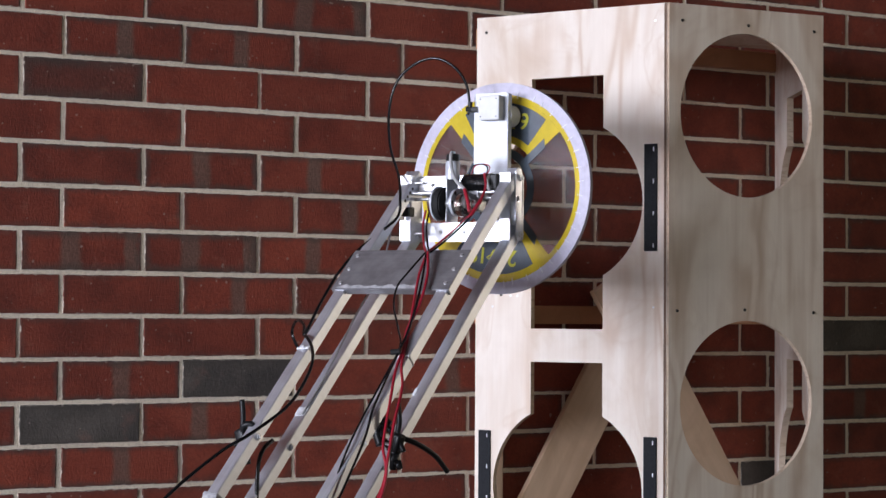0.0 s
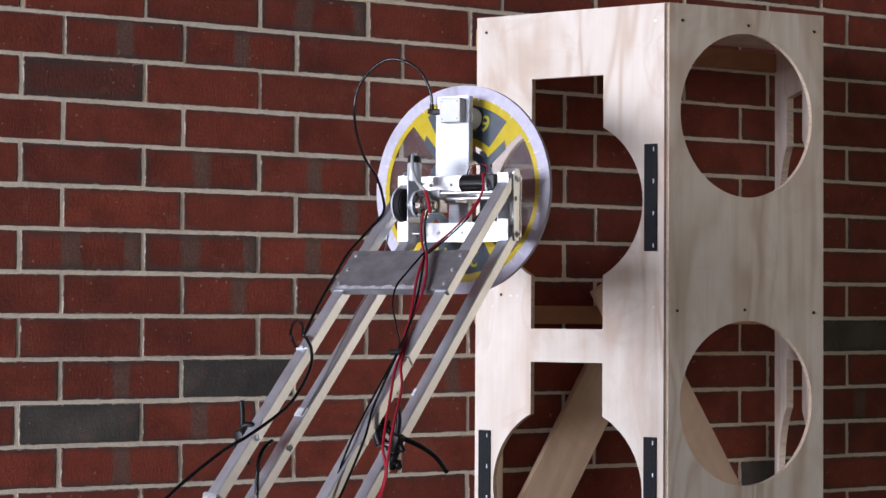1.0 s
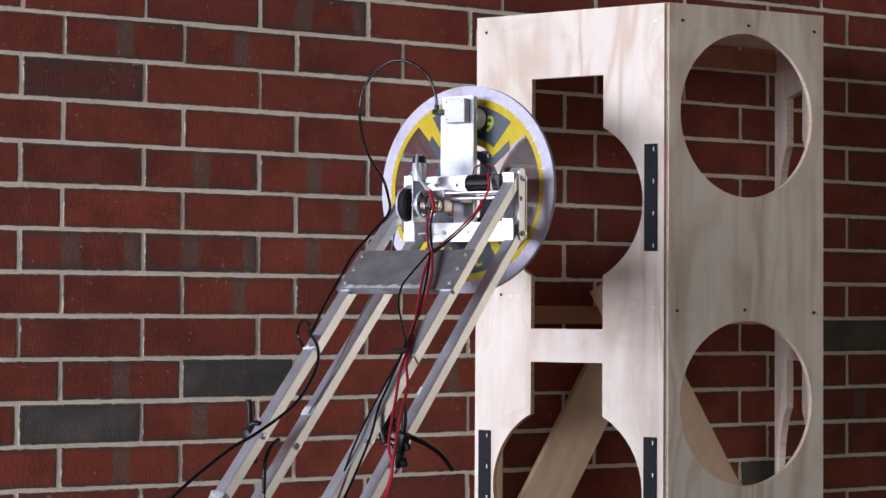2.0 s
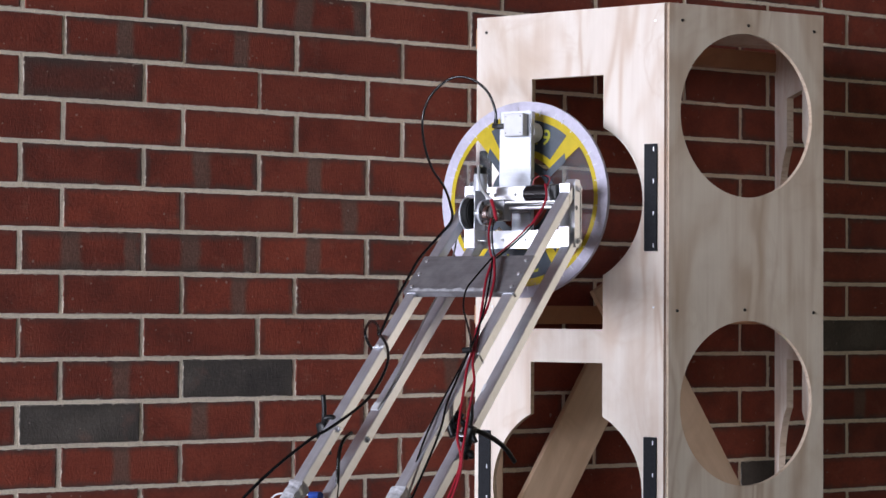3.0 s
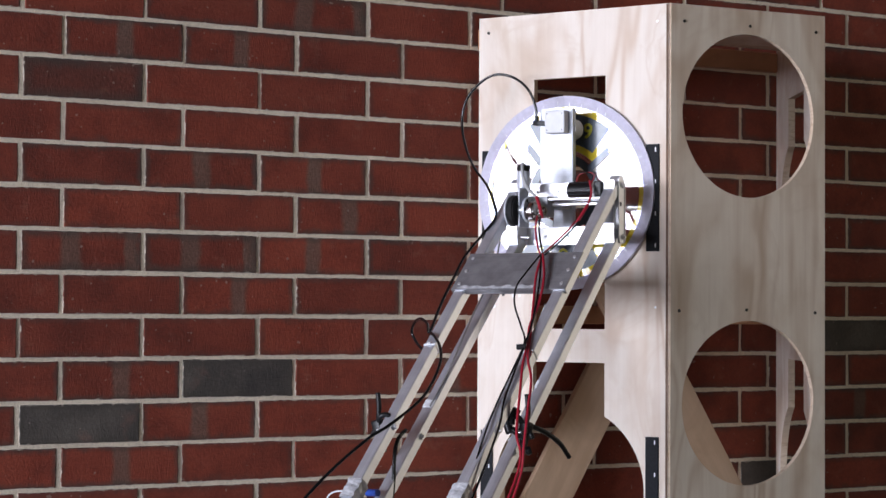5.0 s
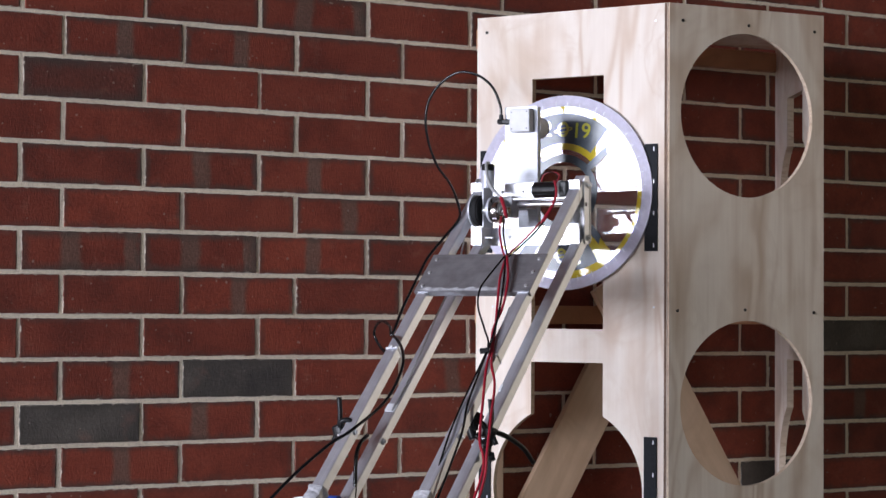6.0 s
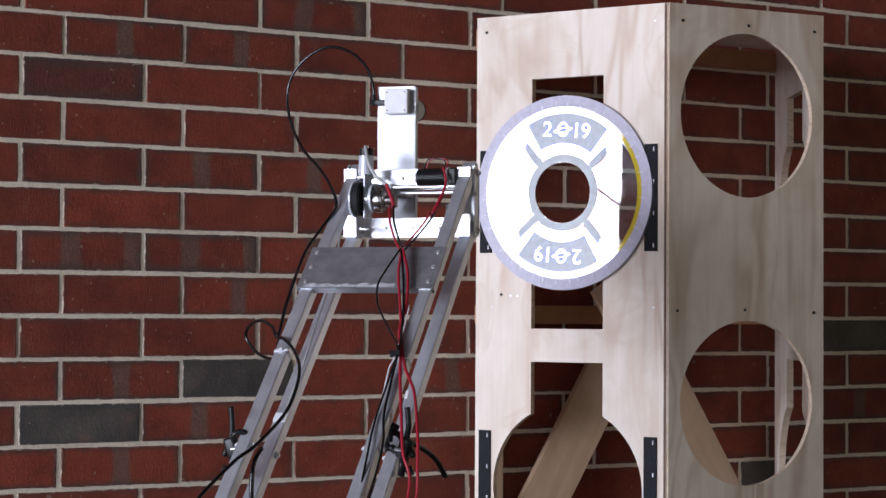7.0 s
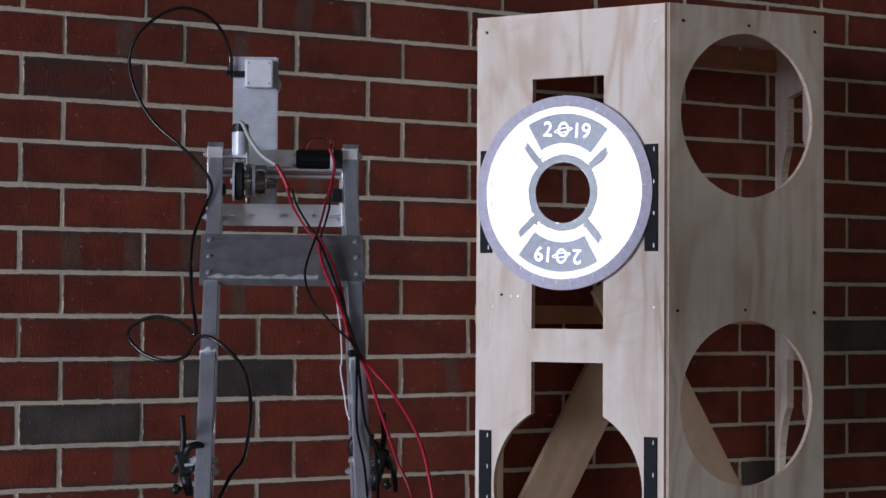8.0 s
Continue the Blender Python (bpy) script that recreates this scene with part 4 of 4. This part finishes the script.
        if sx > 0:
            bm = bmesh.new()
            tube(bm, [(0.0, 0.0, 0.0), (0.016, 0.05, -0.018), (0.026, 0.10, -0.044), (0.032, 0.135, -0.077)], 0.0055, 8)
            part("handle", bm, M_BLACK, clamp, "", True)
            bm = bmesh.new()
            tube(bm, [(-0.02, 0.0, 0.02), (-0.035, -0.005, 0.028), (-0.05, 0.0, 0.01), (-0.04, 0.0, -0.02)], 0.010, 8)
            part("jaw", bm, M_BLACK, clamp, "", True)
    return arm, carriage, loop


tower = build_tower()
hatch = build_hatch()
arm, carriage, hose_loop = build_arm()

# ---- the brick wall: mortar bed, then every brick ----
BL, BH, JOINT = 0.2990, 0.09967, 0.0094
slab("wall_north_back", ((ROOM_A0 - 0.2, -0.30, 0.0), (ROOM_A1 + 0.2, -0.06, ROOM_H)), M_PLASTER, "plain back of the brick wall", "wall")
bm = bmesh.new()
box(bm, ROOM_A0, ROOM_A1, 0.0024, 0.06, 0.0, ROOM_H)
wall_north = link("wall_north", bm, M_MORTAR)
wall_north.matrix_world = WALL
tagged(wall_north, "dark red brick wall with pale mortar joints", "wall", kind="structure")


def brick_mesh(name, material, seed):
    """One brick's face with worn, uneven edges."""
    rnd = random.Random(seed)
    w, h = (BL - JOINT) / 2, (BH - JOINT) / 2
    edge = [(-w + 2 * w * k / 10, -h) for k in range(10)] + [(w, -h + 2 * h * k / 3) for k in range(3)]
    edge += [(-x, -z) for x, z in edge]
    verts, faces = [], []
    rim = [(x + rnd.uniform(-0.0011, 0.0011), z + rnd.uniform(-0.0011, 0.0011)) for x, z in edge]
    n = len(rim)
    for grow, y in ((1.0, 0.012), (1.0, 0.0018), (0.985, 0.0)):
        for x, z in rim:
            verts.append((x * (1 if grow == 1 else 1 - 0.0022 / w), y, z * (1 if grow == 1 else 1 - 0.0022 / h)))
    for r in range(2):
        for k in range(n):
            faces.append((r * n + k, r * n + (k + 1) % n, (r + 1) * n + (k + 1) % n, (r + 1) * n + k))
    faces.append(tuple(range(2 * n, 3 * n)))
    me = bpy.data.meshes.new(name)
    me.from_pydata(verts, [], faces)
    me.materials.append(material)
    return me


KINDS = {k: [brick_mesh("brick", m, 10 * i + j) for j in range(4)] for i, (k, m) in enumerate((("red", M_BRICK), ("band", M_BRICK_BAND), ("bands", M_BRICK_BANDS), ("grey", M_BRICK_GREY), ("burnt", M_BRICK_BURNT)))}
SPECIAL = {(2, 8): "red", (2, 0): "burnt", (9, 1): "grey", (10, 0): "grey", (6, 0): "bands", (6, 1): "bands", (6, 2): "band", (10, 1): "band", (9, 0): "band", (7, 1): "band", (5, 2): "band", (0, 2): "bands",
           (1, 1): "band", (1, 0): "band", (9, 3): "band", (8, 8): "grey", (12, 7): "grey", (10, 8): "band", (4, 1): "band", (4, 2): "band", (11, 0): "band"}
rnd = random.Random(21)
rest_v, rest_f = [], []
for r in range(-18, 23):
    z = 2.3644 - BH * r
    if z < BH / 2 or z > ROOM_H - BH / 2:
        continue
    for k in range(-34, 40):
        # joint k stands at k, or a third less on every other course
        a = BL * (k + 0.5 - (0 if r % 2 else 1 / 3))
        if a - BL / 2 < ROOM_A0 or a + BL / 2 > ROOM_A1:
            continue
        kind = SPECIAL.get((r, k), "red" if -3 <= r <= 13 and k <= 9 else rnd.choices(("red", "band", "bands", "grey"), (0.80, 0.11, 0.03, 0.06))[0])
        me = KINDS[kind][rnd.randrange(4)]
        if -0.5 < a < 3.2 and 0.95 < z < 2.72:
            ob = new("brick", me)
            ob.parent = wall_north
            ob.location = (a + rnd.uniform(-0.001, 0.001), rnd.uniform(-0.001, 0.0015), z + rnd.uniform(-0.001, 0.001))
            ob.rotation_euler.y = rnd.gauss(0, 0.003)
        else:
            base = len(rest_v)
            rest_v += [(v.co.x + a, v.co.y, v.co.z + z) for v in me.vertices]
            rest_f += [tuple(base + i for i in p.vertices) for p in me.polygons]
me = bpy.data.meshes.new("bricks_beyond")
me.from_pydata(rest_v, [], rest_f)
me.materials.append(M_BRICK_JOINED)
beyond = new("bricks_beyond", me)
beyond.parent = wall_north
beyond["kind"] = "stuff"


# ---- what moves ----
def arm_pose(x, y, z, yaw, pitch, roll):
    """The arm stands at x, y, turned by yaw, and leans about its mast by pitch and roll."""
    return pose(x, y, z - 0.004, 0, 0, yaw) @ pose(0, -0.5, 0.6) @ pose(0, 0, 0, 0, roll, 0) @ pose(0, 0, 0, pitch) @ pose(0, 0.5, -0.6)


ARM_ROWS = [
    (0.0, 0.0348, 4.3923, -0.0014, -32.09, -0.15, 0.26), (0.5, 0.0342, 4.3972, -0.0019, -31.88, -0.21, 0.10), (1.0, 0.0338, 4.4016, -0.0026, -31.83, -0.04, 0.13), (1.5, 0.0381, 4.4033, -0.0009, -32.11, 0.08, 0.0),
    (2.0, 0.050, 4.426, -0.001, -32.2, 0.0, 0.0), (2.8, 0.142, 4.598, -0.0025, -32.35, -0.35, 0.02), (3.0, 0.1848, 4.6779, -0.0031, -32.45, -0.52, 0.03), (3.5, 0.2345, 4.7480, -0.0062, -32.53, -0.75, -0.08),
    (3.8, 0.2480, 4.7440, -0.0064, -32.50, -0.40, -0.10), (4.0, 0.2800, 4.7210, -0.0080, -32.38, -0.60, -0.16), (4.5, 0.3055, 4.7170, 0.0030, -31.20, -0.14, -0.33), (5.0, 0.302, 4.712, 0.003, -31.1, -0.05, -0.30), (5.4, 0.277, 4.702, 0.001, -30.8, 0.10, -0.2),
    (5.8, 0.2350, 4.660, -0.001, -30.4, 0.28, -0.1), (6.0, 0.2140, 4.6550, -0.0045, -30.21, 0.35, -0.07), (6.5, 0.1235, 4.4850, -0.0050, -28.60, 0.52, -0.18),
    (7.0, -0.0660, 4.2700, -0.0025, -18.24, 0.39, -0.05), (7.2, -0.1368, 4.1850, -0.002, -12.61, 0.20, -0.05), (7.5, -0.2325, 4.0700, 0.0, -4.48, 0.15, -0.02), (8.0, -0.3179, 3.8055, 0.0087, 5.25, -0.35, 0.15)]
SLIDE = [(0.0, 0.097), (0.5, 0.048), (1.0, 0.001), (1.5, -0.003), (2.8, 0.0), (8.0, 0.0)]
PUSH = [(0.0, 0.0), (4.0, 0.0), (4.2, 0.011), (4.7, 0.012), (5.4, 0.008), (6.0, 0.002), (7.0, 0.001), (8.0, 0.0025)]


def between(rows, t):
    for (t0, *a), (t1, *b) in zip(rows, rows[1:]):
        if t <= t1:
            k = (t - t0) / (t1 - t0)
            return [p + (q - p) * k for p, q in zip(a, b)]
    return list(rows[-1][1:])


def shove(t):
    """The tower gives a little way when the arm presses on it."""
    d = between(PUSH, t)[0]
    return Matrix.Translation((0.525 * d, 0.851 * d, 0))


def motions():
    walk(arm, [(t, arm_pose(*v)) for t, *v in ARM_ROWS])
    walk(carriage, [(t, pose(c, HEAD_IN, 0)) for t, c in SLIDE])
    walk(hose_loop, [(t, pose(-0.166, -0.25, 1.715) @ pose(0, 0, 0, 0, math.degrees(math.atan(c / 0.40))) @ pose(0.166, 0.25, -1.715)) for t, c in SLIDE])
    walk(tower, [(t, shove(t) @ Matrix.Translation(CORNER)) for t, _ in PUSH])
    seat = Matrix.Translation(CORNER) @ Matrix.Rotation(YAW_F, 4, "Z") @ pose(-0.2825, -0.0165, 1.9285, 0, 4.6, 1.6)
    rows = []
    for t in (0.0, 0.25, 0.5, 0.75, 1.0, 1.5, 2.0, 2.8, 3.0, 3.5, 3.8, 4.0):
        c = between(SLIDE, t)[0]
        rows.append((t, arm_pose(*between(ARM_ROWS, t)) @ pose(c - 0.064, REACH.get(t, 0.108), 1.9215, *GIVE.get(t, (0, 5.5, HELD_TURN)))))
    rows += [(t, shove(t) @ seat) for t in (4.12, 4.2, 4.7, 5.4, 6.0, 7.0, 8.0)]
    walk(hatch, rows)


HELD_TURN = -2.6
REACH = {3.5: 0.102, 3.8: 0.092, 4.0: 0.092}   # the cup gives way as the disc meets the tower
GIVE = {3.8: (-2.0, 5.2, 0.2), 4.0: (-3.0, 5.0, 1.4)}   # the disc tips on its cup as it meets the tower
motions()
